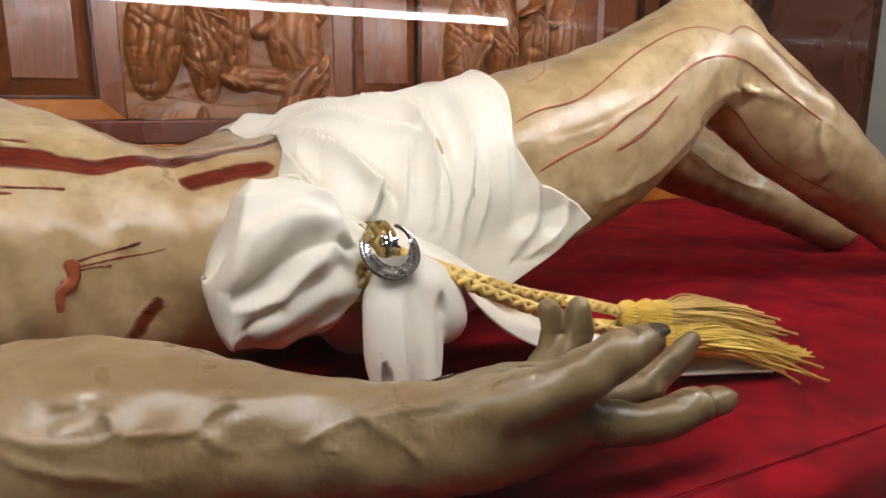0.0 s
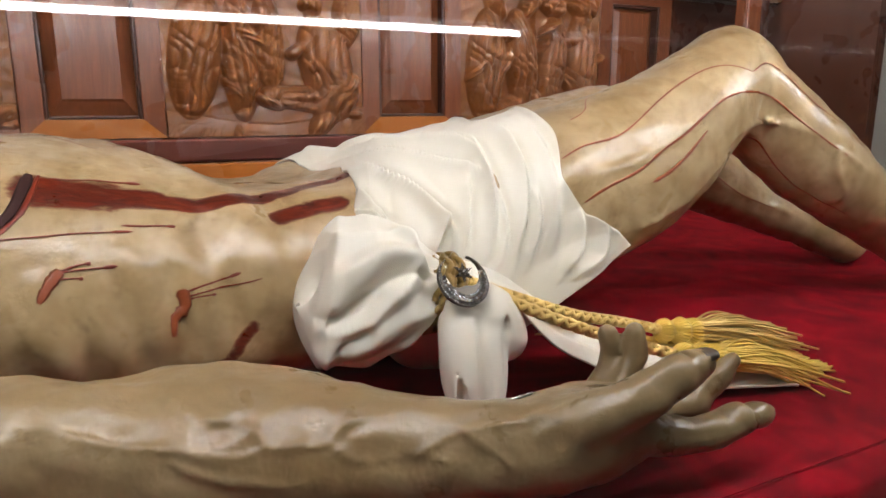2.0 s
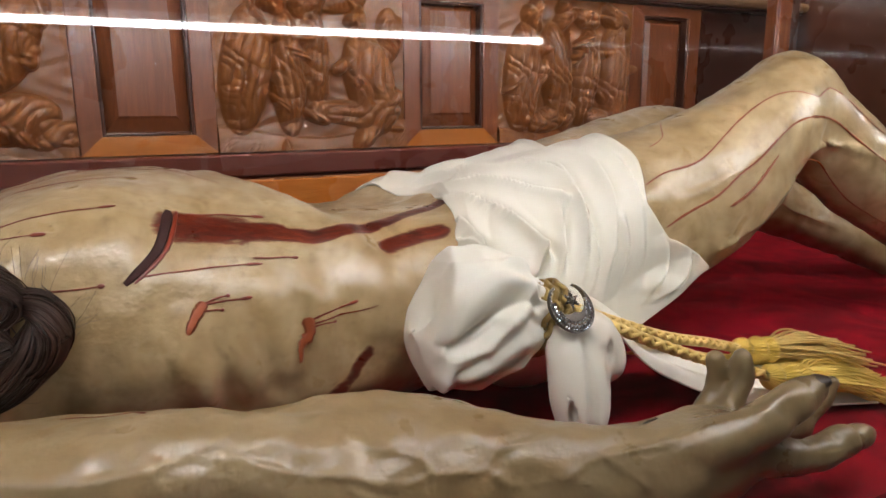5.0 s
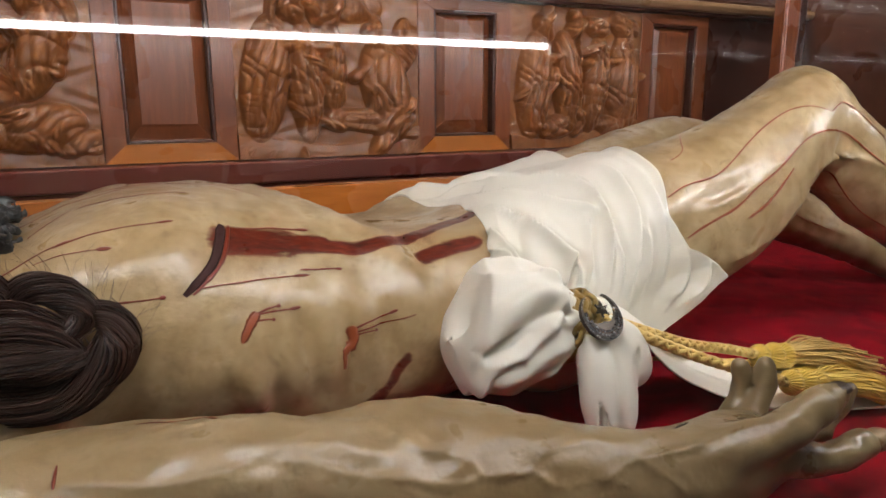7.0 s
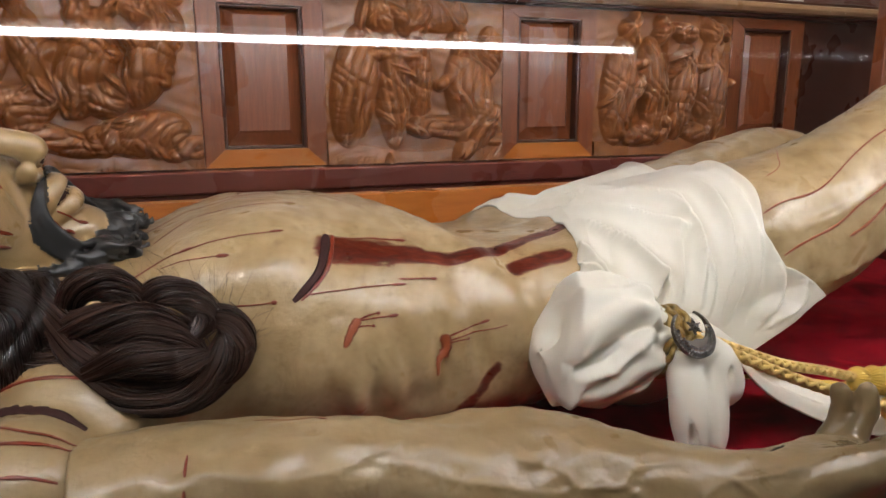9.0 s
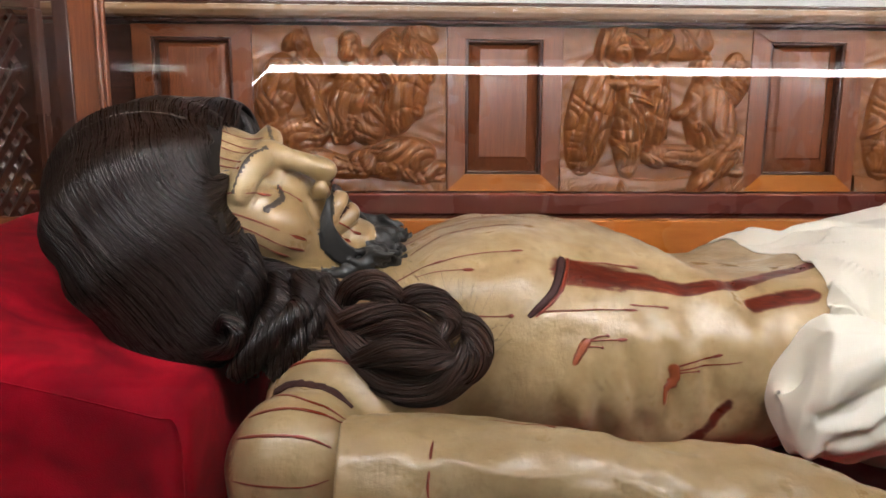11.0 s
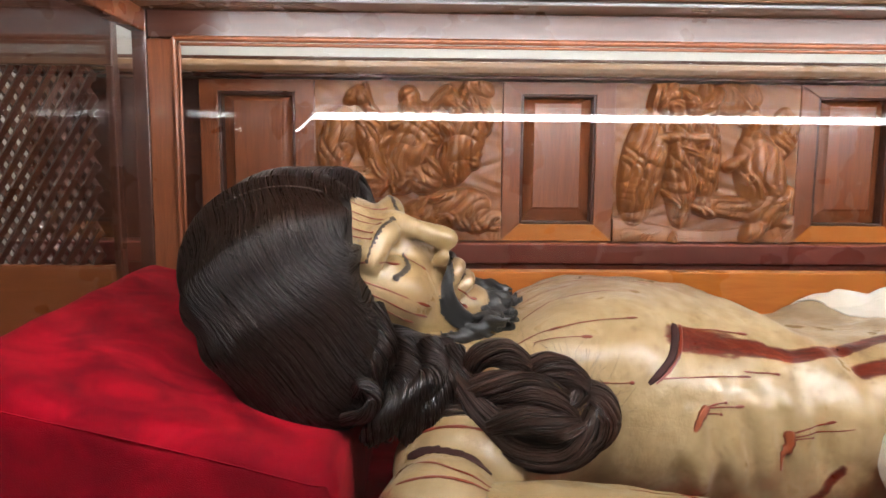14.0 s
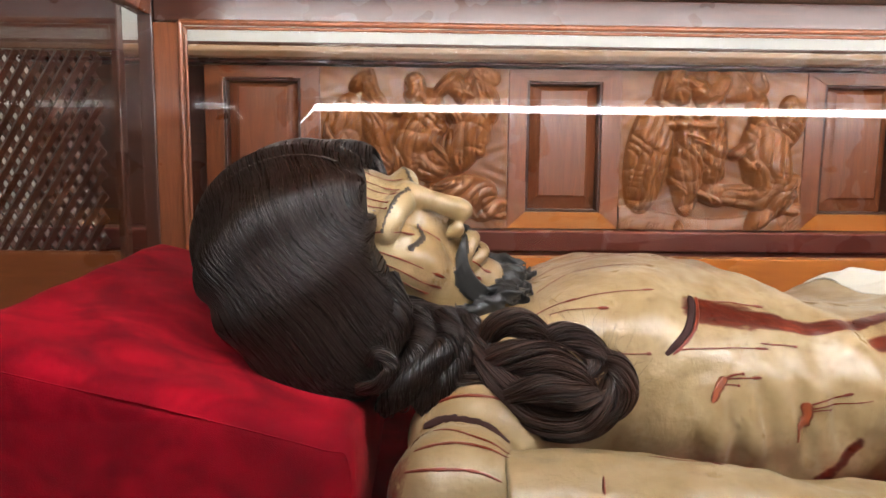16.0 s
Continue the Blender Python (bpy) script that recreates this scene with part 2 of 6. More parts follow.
def painted_flesh():
    """Varnished paint over carved wood, yellowed and greyed in broad patches; attribute masks carry the red paint."""
    n = Nodes("painted_wood_flesh")
    big, mid, fine = n.noise(6, 4), n.noise(26, 5, 0.65), n.noise(240, 3)
    col = n.ramp(big, [(0.3, (0.30, 0.190, 0.088)), (0.5, (0.43, 0.308, 0.162)), (0.72, (0.52, 0.395, 0.228))])
    col = n.mix(n.ramp(mid, [(0.42, 0.0), (0.70, 0.85)]), col, (0.25, 0.155, 0.052))
    pits = n.noise(75, 5, 0.7)
    col = n.mix(n.ramp(pits, [(0.55, 0.0), (0.72, 0.55)]), col, (0.17, 0.105, 0.045))
    col = n.mix(n.ramp(fine, [(0.58, 0.0), (0.78, 0.4)]), col, (0.16, 0.10, 0.045))
    col = n.mix(n.attr("grime"), col, n.ramp(mid, [(0.3, (0.14, 0.095, 0.042)), (0.7, (0.28, 0.205, 0.102))]))
    red = n.attr("red")
    streak = n.noise(30, 7, 0.8, n.stretch((0.5, 4, 4)), 0.9)
    edge = n.math("MULTIPLY", red, n.ramp(streak, [(0.25, 0.35), (0.6, 1.45)]))
    redcol = n.ramp(streak, [(0.30, (0.014, 0.002, 0.001)), (0.48, (0.085, 0.007, 0.002)), (0.64, (0.17, 0.020, 0.005)), (0.82, (0.32, 0.10, 0.04))])
    col = n.mix(n.ramp(edge, [(0.30, 0.0), (0.42, 0.55), (0.62, 1.0)]), col, redcol)
    dents = n.noise(38, 3, 0.5)
    n.bump(n.math("ADD", n.math("ADD", mid, n.math("MULTIPLY", fine, 0.18)), dents), 0.60, 0.0034)
    return n.set(Base_Color=col, Roughness=n.ramp(mid, [(0.3, 0.24), (0.7, 0.42)]), Specular_IOR_Level=0.5, Coat_Weight=0.38, Coat_Roughness=0.20)


def velvet(name, gain):
    n = Nodes(name)
    nap, big, fine = n.noise(11, 5, 0.6, None, 1.5), n.noise(3, 3), n.noise(700, 2)
    col = n.ramp(nap, [(0.3, (0.09 * gain, 0.0, 0.004 * gain)), (0.5, (0.19 * gain, 0.0008, 0.007 * gain)), (0.72, (0.33 * gain, 0.002, 0.012 * gain))])
    col = n.mix(n.math("MULTIPLY", big, 0.3), col, (0.10, 0.0, 0.004))
    n.bump(n.math("ADD", fine, n.math("MULTIPLY", nap, 0.6)), 0.35, 0.0012)
    return n.set(Base_Color=col, Roughness=0.85, Specular_IOR_Level=0.12, Sheen_Weight=0.25, Sheen_Roughness=0.35, Sheen_Tint=(1.0, 0.12, 0.12))


def satin():
    n = Nodes("ivory_satin")
    a, f = n.noise(9, 3), n.noise(900, 2)
    col = n.mix(a, (0.79, 0.745, 0.63), (0.84, 0.805, 0.71))
    n.bump(f, 0.06, 0.0003)
    return n.set(Base_Color=col, Roughness=0.36, Specular_IOR_Level=0.5, Sheen_Weight=0.1, Sheen_Roughness=0.4, Subsurface_Weight=0.0)


def hair_stuff(name, colour, gloss):
    n = Nodes(name)
    each = n.add("ShaderNodeNewGeometry").outputs["Random Per Island"]
    f = n.math("ADD", n.math("MULTIPLY", n.noise(70, 3), 0.5), n.math("MULTIPLY", each, 0.5))
    return n.set(Base_Color=n.ramp(f, [(0.25, tuple(c * 0.4 for c in colour)), (0.55, colour), (0.85, tuple(c * 2.4 for c in colour))]), Roughness=n.ramp(each, [(0.0, 0.24), (1.0, 0.40)]), Specular_IOR_Level=gloss)


def dark_carved(name):
    n = Nodes(name)
    f = n.noise(60, 4)
    n.bump(f, 0.3, 0.001)
    return n.set(Base_Color=n.mix(f, (0.008, 0.008, 0.008), (0.030, 0.028, 0.027)), Roughness=0.42, Coat_Weight=0.08, Coat_Roughness=0.25)


M_FLESH = painted_flesh()
M_BEARD = dark_carved("black_painted_beard")
M_LINE = plain("dark_red_paint", (0.19, 0.026, 0.011), 0.3, 0, 0.2, 60)
M_RUST = plain("rust_red_paint", (0.27, 0.060, 0.020), 0.3, 0, 0.4, 90, 0.6)
# wound paint, dark joint, and the shade inside nostrils and mouth as colour
M_WOUNDSHADE = plain("deep_red_and_hole_shade", (0.030, 0.003, 0.002), 0.85, 0, 0.3, 60)
M_LASH = plain("brown_brow_paint", (0.045, 0.032, 0.024), 0.5)
M_VELVET = velvet("red_velvet", 1.3)
M_VELVETBRIGHT = velvet("bright_red_velvet", 1.5)
M_SATIN = satin()
M_HAIR = hair_stuff("dark_brown_hair", (0.012, 0.0046, 0.0028), 0.6)
M_UNDERHAIR = plain("dull_brown_hair_base", (0.006, 0.003, 0.002), 0.85, 0, 0.3, 80)
M_CURL = hair_stuff("brown_curled_hair", (0.030, 0.0125, 0.0078), 0.42)
M_GOLD = plain("gold_thread", (0.74, 0.52, 0.17), 0.36, 0.3, 0.5, 500)
M_GOLDBRIGHT = plain("bright_gold_thread", (0.88, 0.62, 0.13), 0.32, 0.35, 0.5, 500)
M_OLDGOLD = plain("old_gold_braid", (0.33, 0.22, 0.07), 0.4, 0.5, 0.5, 500)
M_SILVER = plain("old_silver", (0.11, 0.095, 0.08), 0.4, 1.0, 0.3, 300)
def cut_stone():
    n = Nodes("clear_cut_stone")
    # dark and bright tones per stone stand in for the glitter of clear stones
    each = n.add("ShaderNodeNewGeometry").outputs["Random Per Island"]
    return n.set(Base_Color=n.ramp(each, [(0.0, (0.16, 0.15, 0.15)), (0.5, (0.45, 0.46, 0.48)), (1.0, (0.9, 0.92, 0.95))]), Roughness=0.04, Metallic=0.85)


M_GEM = cut_stone()
M_GLASS = glass_sheet()
M_WOODRED = wood("red_brown_varnished_wood", (0.15, 0.040, 0.015), (0.31, 0.090, 0.032))
M_WOODREDV = wood("red_brown_upright_wood", (0.17, 0.045, 0.016), (0.36, 0.105, 0.036), (14, 14, 1))
M_WOODDARK = wood("dark_stained_wood", (0.050, 0.017, 0.011), (0.11, 0.034, 0.020))
M_WOODMAHOG = wood("mahogany_moulding", (0.10, 0.020, 0.015), (0.19, 0.042, 0.028))
M_WOODORANGELIT = wood("orange_and_lit_wood", (0.42, 0.125, 0.018), (0.62, 0.22, 0.040))
M_WOODCARVED = wood("carved_walnut", (0.20, 0.062, 0.017), (0.40, 0.145, 0.040), (3, 14, 3), 0.26)
M_WOODPALE = wood("pale_brown_wood", (0.22, 0.115, 0.055), (0.34, 0.20, 0.11))
M_LEDBODY = plain("white_plastic", (0.75, 0.76, 0.76), 0.4)
M_LED = glow("led_light", (0.955, 0.968, 1.0), LED_POWER)
M_ADDEDREAR = glow("added_rear_light", (0.95, 0.97, 1.0), ADDED_REAR_POWER)
M_ADDEDLAMP = glow("added_lamp_glow", (1.0, 0.96, 0.90), ADDED_LAMP)
M_PLASTER = plain("white_plaster", (0.72, 0.71, 0.69), 0.85, 0, 0.3, 30, 0.12)
M_DIM = plain("dim_brown_wall", (0.055, 0.046, 0.040), 0.9, 0, 0.3, 30, 0.2)
M_FLOOR = plain("grey_stone_floor", (0.08, 0.07, 0.062), 0.6, 0, 0.2, 12, 0.4)

# ---- the room ----
ROOM = [(-3.2, -3.2, -1.05), (4.2, 2.0, 2.4)]
(rx0, ry0, rz0), (rx1, ry1, rz1) = ROOM
for nm, lo, hi, mat in (
    ("floor", (rx0, ry0, rz0 - 0.1), (rx1, ry1, rz0), M_FLOOR),
    ("ceiling", (rx0, ry0, rz1), (rx1, ry1, rz1 + 0.1), M_PLASTER),
    ("wall_north", (rx0, ry1, rz0), (rx1, ry1 + 0.15, rz1), M_PLASTER),
    ("wall_south", (rx0, ry0 - 0.15, rz0), (rx1, ry0, rz1), M_DIM),
    ("wall_west", (rx0 - 0.15, ry0, rz0), (rx0, ry1, rz1), M_DIM),
    ("wall_east", (rx1, ry0, rz0), (rx1 + 0.15, ry1, rz1), M_DIM),
):
    tagged(part(nm, boxed(lo, hi), mat, smooth=False), "plain plastered surface of the room", nm.split("_")[0], kind="structure")


def added_ceiling_lamp(x, y, w, d):
    t = tagged(empty("added_ceiling_lamp", (x, y, rz1)), "white rectangular ceiling lamp with a lit diffuser, added out of view", "lamp", "ceiling lamps of the room")
    bm = boxed((-w / 2, -d / 2, -0.06), (w / 2, d / 2, -0.002), 0.008)
    part("housing", bm, M_LEDBODY, t, smooth=False)
    part("diffuser", boxed((-w / 2 + 0.03, -d / 2 + 0.03, -0.07), (w / 2 - 0.03, d / 2 - 0.03, -0.062)), M_ADDEDLAMP, t, smooth=False)
    return t


# ceiling lamps added out of view to light the room and the panelling
for lx, ly in ((-0.9, -0.2), (1.5, -0.2), (-0.6, 1.45), (1.2, 1.45)):
    added_ceiling_lamp(lx, ly, 1.2, 0.35)

# ---- the panelled wooden back ----
BACK = 1.56
RELIEF_W, SECTION_W, ZB, ZT = 0.447, 0.273, 0.215, 0.594


def relief(name, x0, seed):
    """A low relief carved from one board: draped, rounded masses with folds before a rough ground, all plain forms."""
    nx, nz = 260, 224
    u, w = np.meshgrid(np.linspace(0, 1, nx), np.linspace(0, 1, nz), indexing="ij")
    rng = np.random.RandomState(seed)
    h = 0.004 + 0.0012 * np.sin(u * 37 + 3 * np.sin(w * 19)) * np.sin(w * 41)
    def mass(cx, cz, rx, rz, tilt, high, folds, phase):
        nonlocal h
        c, s = math.cos(tilt), math.sin(tilt)
        a = ((u - cx) * c + (w - cz) * s) / rx
        b = (-(u - cx) * s + (w - cz) * c) / rz
        r = a * a + b * b
        body = np.sqrt(np.clip(1 - r, 0, 1))
        lines = np.abs(np.sin(folds * a + 1.7 * np.sin(2.2 * b + phase) + phase)) ** 0.6
        h = np.maximum(h, np.where(r < 1, 1.35 * high * body * (0.78 + 0.22 * lines) + 0.006, 0))
    def rod(ax, az, bx, bz, r, high):
        nonlocal h
        dx, dz = bx - ax, bz - az
        t = np.clip(((u - ax) * dx + (w - az) * dz) / (dx * dx + dz * dz), 0, 1)
        d = np.hypot(u - ax - t * dx, w - az - t * dz) / r
        h = np.maximum(h, np.where(d < 1, high * np.sqrt(np.clip(1 - d * d, 0, 1)) + 0.008, 0))
    ground = 0.10 + 0.05 * np.sin(u * 5 + seed) + 0.04 * u
    h = np.maximum(h, np.where(w < ground, 0.011 + 0.006 * np.sin(np.clip((ground - w) * 14, 0, 1.6)), 0))
    if seed == 1:
        forms = [(0.20, 0.34, 0.19, 0.12, 0.2, 0.030, 5), (0.12, 0.62, 0.10, 0.22, -0.2, 0.024, 5), (0.30, 0.66, 0.085, 0.22, 0.15, 0.026, 4), (0.52, 0.58, 0.13, 0.30, -0.25, 0.036, 6),
                 (0.58, 0.40, 0.10, 0.12, 0.5, 0.036, 4), (0.79, 0.60, 0.105, 0.27, -0.3, 0.034, 5), (0.86, 0.80, 0.09, 0.13, 0.3, 0.018, 12), (0.76, 0.20, 0.19, 0.13, 0.25, 0.036, 3),
                 (0.60, 0.18, 0.07, 0.08, 0.0, 0.030, 4), (0.36, 0.18, 0.20, 0.07, -0.45, 0.030, 6), (0.50, 0.90, 0.055, 0.07, 0, 0.030, 2), (0.72, 0.88, 0.05, 0.06, 0, 0.026, 2), (0.25, 0.90, 0.05, 0.06, 0, 0.024, 2)]
        rods = [(0.27, 0.98, 0.42, 0.30, 0.013, 0.020), (0.34, 0.25, 0.62, 0.13, 0.018, 0.022), (0.42, 0.72, 0.60, 0.80, 0.03, 0.026), (0.70, 0.70, 0.86, 0.55, 0.035, 0.026), (0.60, 0.12, 0.98, 0.08, 0.025, 0.022)]
    elif seed == 2:
        forms = [(0.15, 0.47, 0.125, 0.38, -0.12, 0.036, 7), (0.36, 0.45, 0.09, 0.37, 0.02, 0.032, 7), (0.50, 0.55, 0.08, 0.28, 0.03, 0.026, 7), (0.80, 0.42, 0.14, 0.30, 0.2, 0.036, 6), (0.84, 0.24, 0.13, 0.18, -0.3, 0.034, 5),
                 (0.27, 0.87, 0.05, 0.065, 0, 0.030, 2), (0.41, 0.88, 0.045, 0.06, 0, 0.028, 2), (0.51, 0.88, 0.045, 0.06, 0, 0.024, 2), (0.74, 0.78, 0.05, 0.09, 0, 0.028, 3), (0.92, 0.66, 0.07, 0.16, -0.3, 0.018, 14), (0.62, 0.91, 0.17, 0.10, 0, 0.014, 3)]
        rods = [(0.22, 0.66, 0.48, 0.66, 0.04, 0.036), (0.62, 0.98, 0.72, 0.84, 0.02, 0.020), (0.56, 0.68, 0.56, 0.34, 0.010, 0.018), (0.62, 0.48, 0.80, 0.62, 0.035, 0.030), (0.50, 0.24, 0.72, 0.24, 0.055, 0.024), (0.55, 0.20, 0.96, 0.12, 0.03, 0.022)]
    else:
        forms = [(0.16, 0.45, 0.13, 0.38, -0.05, 0.036, 7), (0.40, 0.48, 0.11, 0.36, 0.1, 0.036, 7), (0.62, 0.46, 0.10, 0.36, -0.1, 0.036, 8), (0.85, 0.45, 0.12, 0.38, 0.05, 0.034, 7),
                 (0.20, 0.88, 0.055, 0.07, 0, 0.03, 2), (0.45, 0.88, 0.05, 0.065, 0, 0.03, 2), (0.66, 0.86, 0.05, 0.065, 0, 0.03, 2), (0.86, 0.86, 0.05, 0.065, 0, 0.028, 2), (0.35, 0.16, 0.16, 0.09, 0.3, 0.028, 5), (0.75, 0.15, 0.14, 0.08, -0.3, 0.026, 5)]
        rods = [(0.15, 0.62, 0.42, 0.66, 0.04, 0.034), (0.55, 0.60, 0.85, 0.64, 0.04, 0.034), (0.48, 0.98, 0.50, 0.35, 0.012, 0.02)]
    for f in forms:
        mass(*f, rng.uniform(0, 6))
    for _ in range(34):
        big = rng.choice(len(forms))
        f = forms[big]
        mass(f[0] + rng.normal(0, f[2] * 0.7), f[1] + rng.normal(0, f[3] * 0.6), rng.uniform(0.025, 0.06), rng.uniform(0.05, 0.12), rng.uniform(-1.2, 1.2), f[5] * rng.uniform(0.75, 1.12), rng.uniform(2, 5), rng.uniform(0, 6))
    for r in rods:
        rod(*r)
    warp = u * 27 + 3.5 * np.sin(w * 7 + seed) + 1.5 * np.sin(u * 21 + w * 9)
    carve = np.abs(np.sin(warp + 1.3 * np.sin(w * 23 + u * 5))) ** 0.5
    h = np.where(h > 0.013, h - 0.0085 * (1 - carve) * np.clip((h - 0.013) / 0.01, 0, 1), h)
    fine = np.abs(np.sin(u * 71 + 5 * np.sin(w * 13 + seed) + 2 * np.sin(u * 33 - w * 17)))
    h = np.where(h > 0.016, h - 0.0026 * (1 - fine) ** 2, h)
    for _ in range(1):
        h[1:-1, 1:-1] = (h[1:-1, 1:-1] * 4 + h[:-2, 1:-1] + h[2:, 1:-1] + h[1:-1, :-2] + h[1:-1, 2:]) / 8
    top = 1 - 0.035 * np.abs(np.sin(u * 6 + seed))
    verts = np.stack([x0 + u * RELIEF_W, BACK + 0.006 - h, ZB + w * (ZT - ZB)], -1).reshape(-1, 3)
    i, j = np.meshgrid(np.arange(nx - 1), np.arange(nz - 1), indexing="ij")
    a = i * nz + j
    heap = Heap()
    heap.add(verts, np.stack([a, a + nz, a + nz + 1, a + 1], -1).reshape(-1, 4))
    lo, hi = (x0, BACK + 0.0055, ZB), (x0 + RELIEF_W, BACK + 0.03, ZT)
    c = np.array([(x, y, z) for x in (lo[0], hi[0]) for y in (lo[1], hi[1]) for z in (lo[2], hi[2])])
    heap.add(c, [(0, 1, 3, 2), (4, 6, 7, 5), (0, 4, 5, 1), (2, 3, 7, 6), (1, 5, 7, 3), (0, 2, 6, 4)])
    return heap


reredos = tagged(empty("carved_panelling", (0, 0, 0)), "varnished wooden panelling with carved reliefs between framed raised panels", "panelling")
x = -0.930
part("moulding", boxed((-1.35, 1.505, 0.165), (2.0, 1.62, 0.2125), 0.004), M_WOODMAHOG, reredos, "dark mahogany base moulding", smooth=False)
part("skirting", boxed((-1.35, 1.53, -0.3), (2.0, 1.62, 0.1625), 0.003), M_WOODMAHOG, reredos, smooth=False)
part("backboard", boxed((-1.35, 1.60, 0.2), (2.0, 1.625, 0.64)), M_WOODDARK, reredos, smooth=False)
for r0, r1, y0, mat in ((0.598, 0.606, 1.545, M_WOODDARK), (0.606, 0.636, 1.525, M_WOODPALE), (0.636, 0.645, 1.54, M_WOODDARK)):
    part("cornice", boxed((-1.35, y0, r0), (2.0, 1.62, r1), 0.003 if r1 - r0 < 0.02 else 0.013), mat, reredos, smooth=False)
for s in range(5):
    # a framed section, then a relief
    x0, x1 = x, x + SECTION_W
    if s == 4:
        break
    fr0, fr1 = x0 + 0.045, x1 - 0.047
    zf0, zf1 = 0.255, 0.566
    for nm, lo, hi, mat in (("stile", (x0 + 0.001, BACK, ZB), (fr0, 1.60, ZT), M_WOODREDV), ("stile", (fr1, BACK, ZB), (x1 - 0.001, 1.60, ZT), M_WOODREDV)):
        part(nm, boxed(lo, hi, 0.002), mat, reredos, smooth=False)
    # the bottom rail's brighter orange puts the light on its upward face into colour
    for nm, (za, zb), inner, mat in (("bottom_rail", (ZB, zf0), 1, M_WOODORANGELIT), ("top_rail", (ZT, zf1), -1, M_WOODRED)):
        bm = bmesh.new()
        ring = [(x0 + 0.001, za), (x1 - 0.001, za), (fr1, zb), (fr0, zb)]
        vs = [bm.verts.new((a, y, b)) for y in (BACK - 0.0025, 1.598) for a, b in ring]
        for f in ((0, 1, 2, 3), (7, 6, 5, 4), (0, 4, 5, 1), (1, 5, 6, 2), (2, 6, 7, 3), (3, 7, 4, 0)):
            bm.faces.new([vs[i] for i in f])
        bmesh.ops.recalc_face_normals(bm, faces=bm.faces)
        part(nm, bm, mat, reredos, smooth=False)
    # bead round the opening and the raised field
    for lo, hi in (((fr0, 1.563, zf0), (fr0 + 0.007, 1.599, zf1)), ((fr1 - 0.007, 1.563, zf0), (fr1, 1.599, zf1)), ((fr0 + 0.007, 1.563, zf1 - 0.007), (fr1 - 0.007, 1.599, zf1)), ((fr0 + 0.007, 1.563, zf0), (fr1 - 0.007, 1.599, zf0 + 0.007))):
        part("bead", boxed(lo, hi, 0.0025), M_WOODDARK, reredos, smooth=False)
    cx0, cx1 = x0 + 0.079, x0 + 0.191
    bm = bmesh.new()
    ring = [(cx0, 0.296, cx1, 0.545, 1.570), (cx0 - 0.006, 0.290, cx1 + 0.006, 0.551, 1.576), (fr0 + 0.007, 0.262, fr1 - 0.007, 0.559, 1.590)]
    rows = []
    for a, b, c, d, y in ring:
        rows.append([bm.verts.new(p) for p in ((a, y, b), (c, y, b), (c, y, d), (a, y, d))])
    bm.faces.new(rows[0])
    for p, q in zip(rows, rows[1:]):
        for i in range(4):
            bm.faces.new((p[i], q[i], q[(i + 1) % 4], p[(i + 1) % 4]))
    bmesh.ops.recalc_face_normals(bm, faces=bm.faces)
    for f in bm.faces:
        if f.normal.y > 0:
            f.normal_flip()
    part("raised_panel", bm, M_WOODREDV, reredos, smooth=False)
    if s < 3:
        relief("relief", x1, s + 1).part("relief_panel", M_WOODCARVED, reredos, "carved walnut relief of draped forms")
    x = x1 + RELIEF_W

# ---- the glass display case ----
GX0, GX1, GY0, GY1 = -0.955, 1.612, 0.19, 1.345
ZSILL, ZHEAD, ZROOF = 0.172, 0.645, 0.70
case = tagged(empty("display_case", (0, 0, 0)), "long glazed display case framed in varnished red-brown wood", "display case")
part("base", boxed((GX0 - 0.06, GY0 - 0.06, -1.05), (GX1 + 0.06, GY1 + 0.045, -0.16), 0.006), M_WOODRED, case, smooth=False)
part("bottom_rail", boxed((GX0 + 0.055, GY1 - 0.012, -0.16), (GX1 - 0.055, GY1 + 0.03, ZSILL), 0.003), M_WOODORANGELIT, case, "honey-orange bottom rail", smooth=False)
part("top_rail", boxed((GX0 + 0.002, GY1 - 0.012, ZHEAD), (GX1 - 0.002, GY1 + 0.03, ZROOF), 0.003), M_WOODDARK, case, smooth=False)
part("front_rail", boxed((GX0, GY0 - 0.035, 0.615), (GX1, GY0 + 0.02, ZROOF), 0.004), M_WOODPALE, case, smooth=False)
part("front_sill", boxed((GX0, GY0 - 0.035, -0.16), (GX1, GY0 + 0.012, -0.09), 0.004), M_WOODRED, case, smooth=False)
for xa, xb in ((GX0, GX0 + 0.055), (GX1 - 0.055, GX1)):
    part("back_post", boxed((xa, GY1 - 0.013, -0.16), (xb, GY1 + 0.03, ZHEAD - 0.002), 0.003), M_WOODREDV, case, smooth=False)
    part("front_post", boxed((xa, GY0 - 0.035, -0.09), (xb, GY0 + 0.012, 0.612), 0.003), M_WOODREDV, case, smooth=False)
# moulded bead along the inside of the back frame
for r, off in ((0.006, 0.0), (0.0035, 0.011)):
    a, b, c, d = GX0 + 0.055 + off, GX1 - 0.055 - off, ZSILL, ZHEAD - 0.002 - off
    for p, q in (((a, c), (a, d)), ((a, d), (b, d)), ((b, d), (b, c))):
        v, f = tube_arrays([(p[0], GY1 - 0.014, p[1]), (q[0], GY1 - 0.014, q[1])], r, 10)
        raw_part("bead", v, f, M_WOODREDV, case)
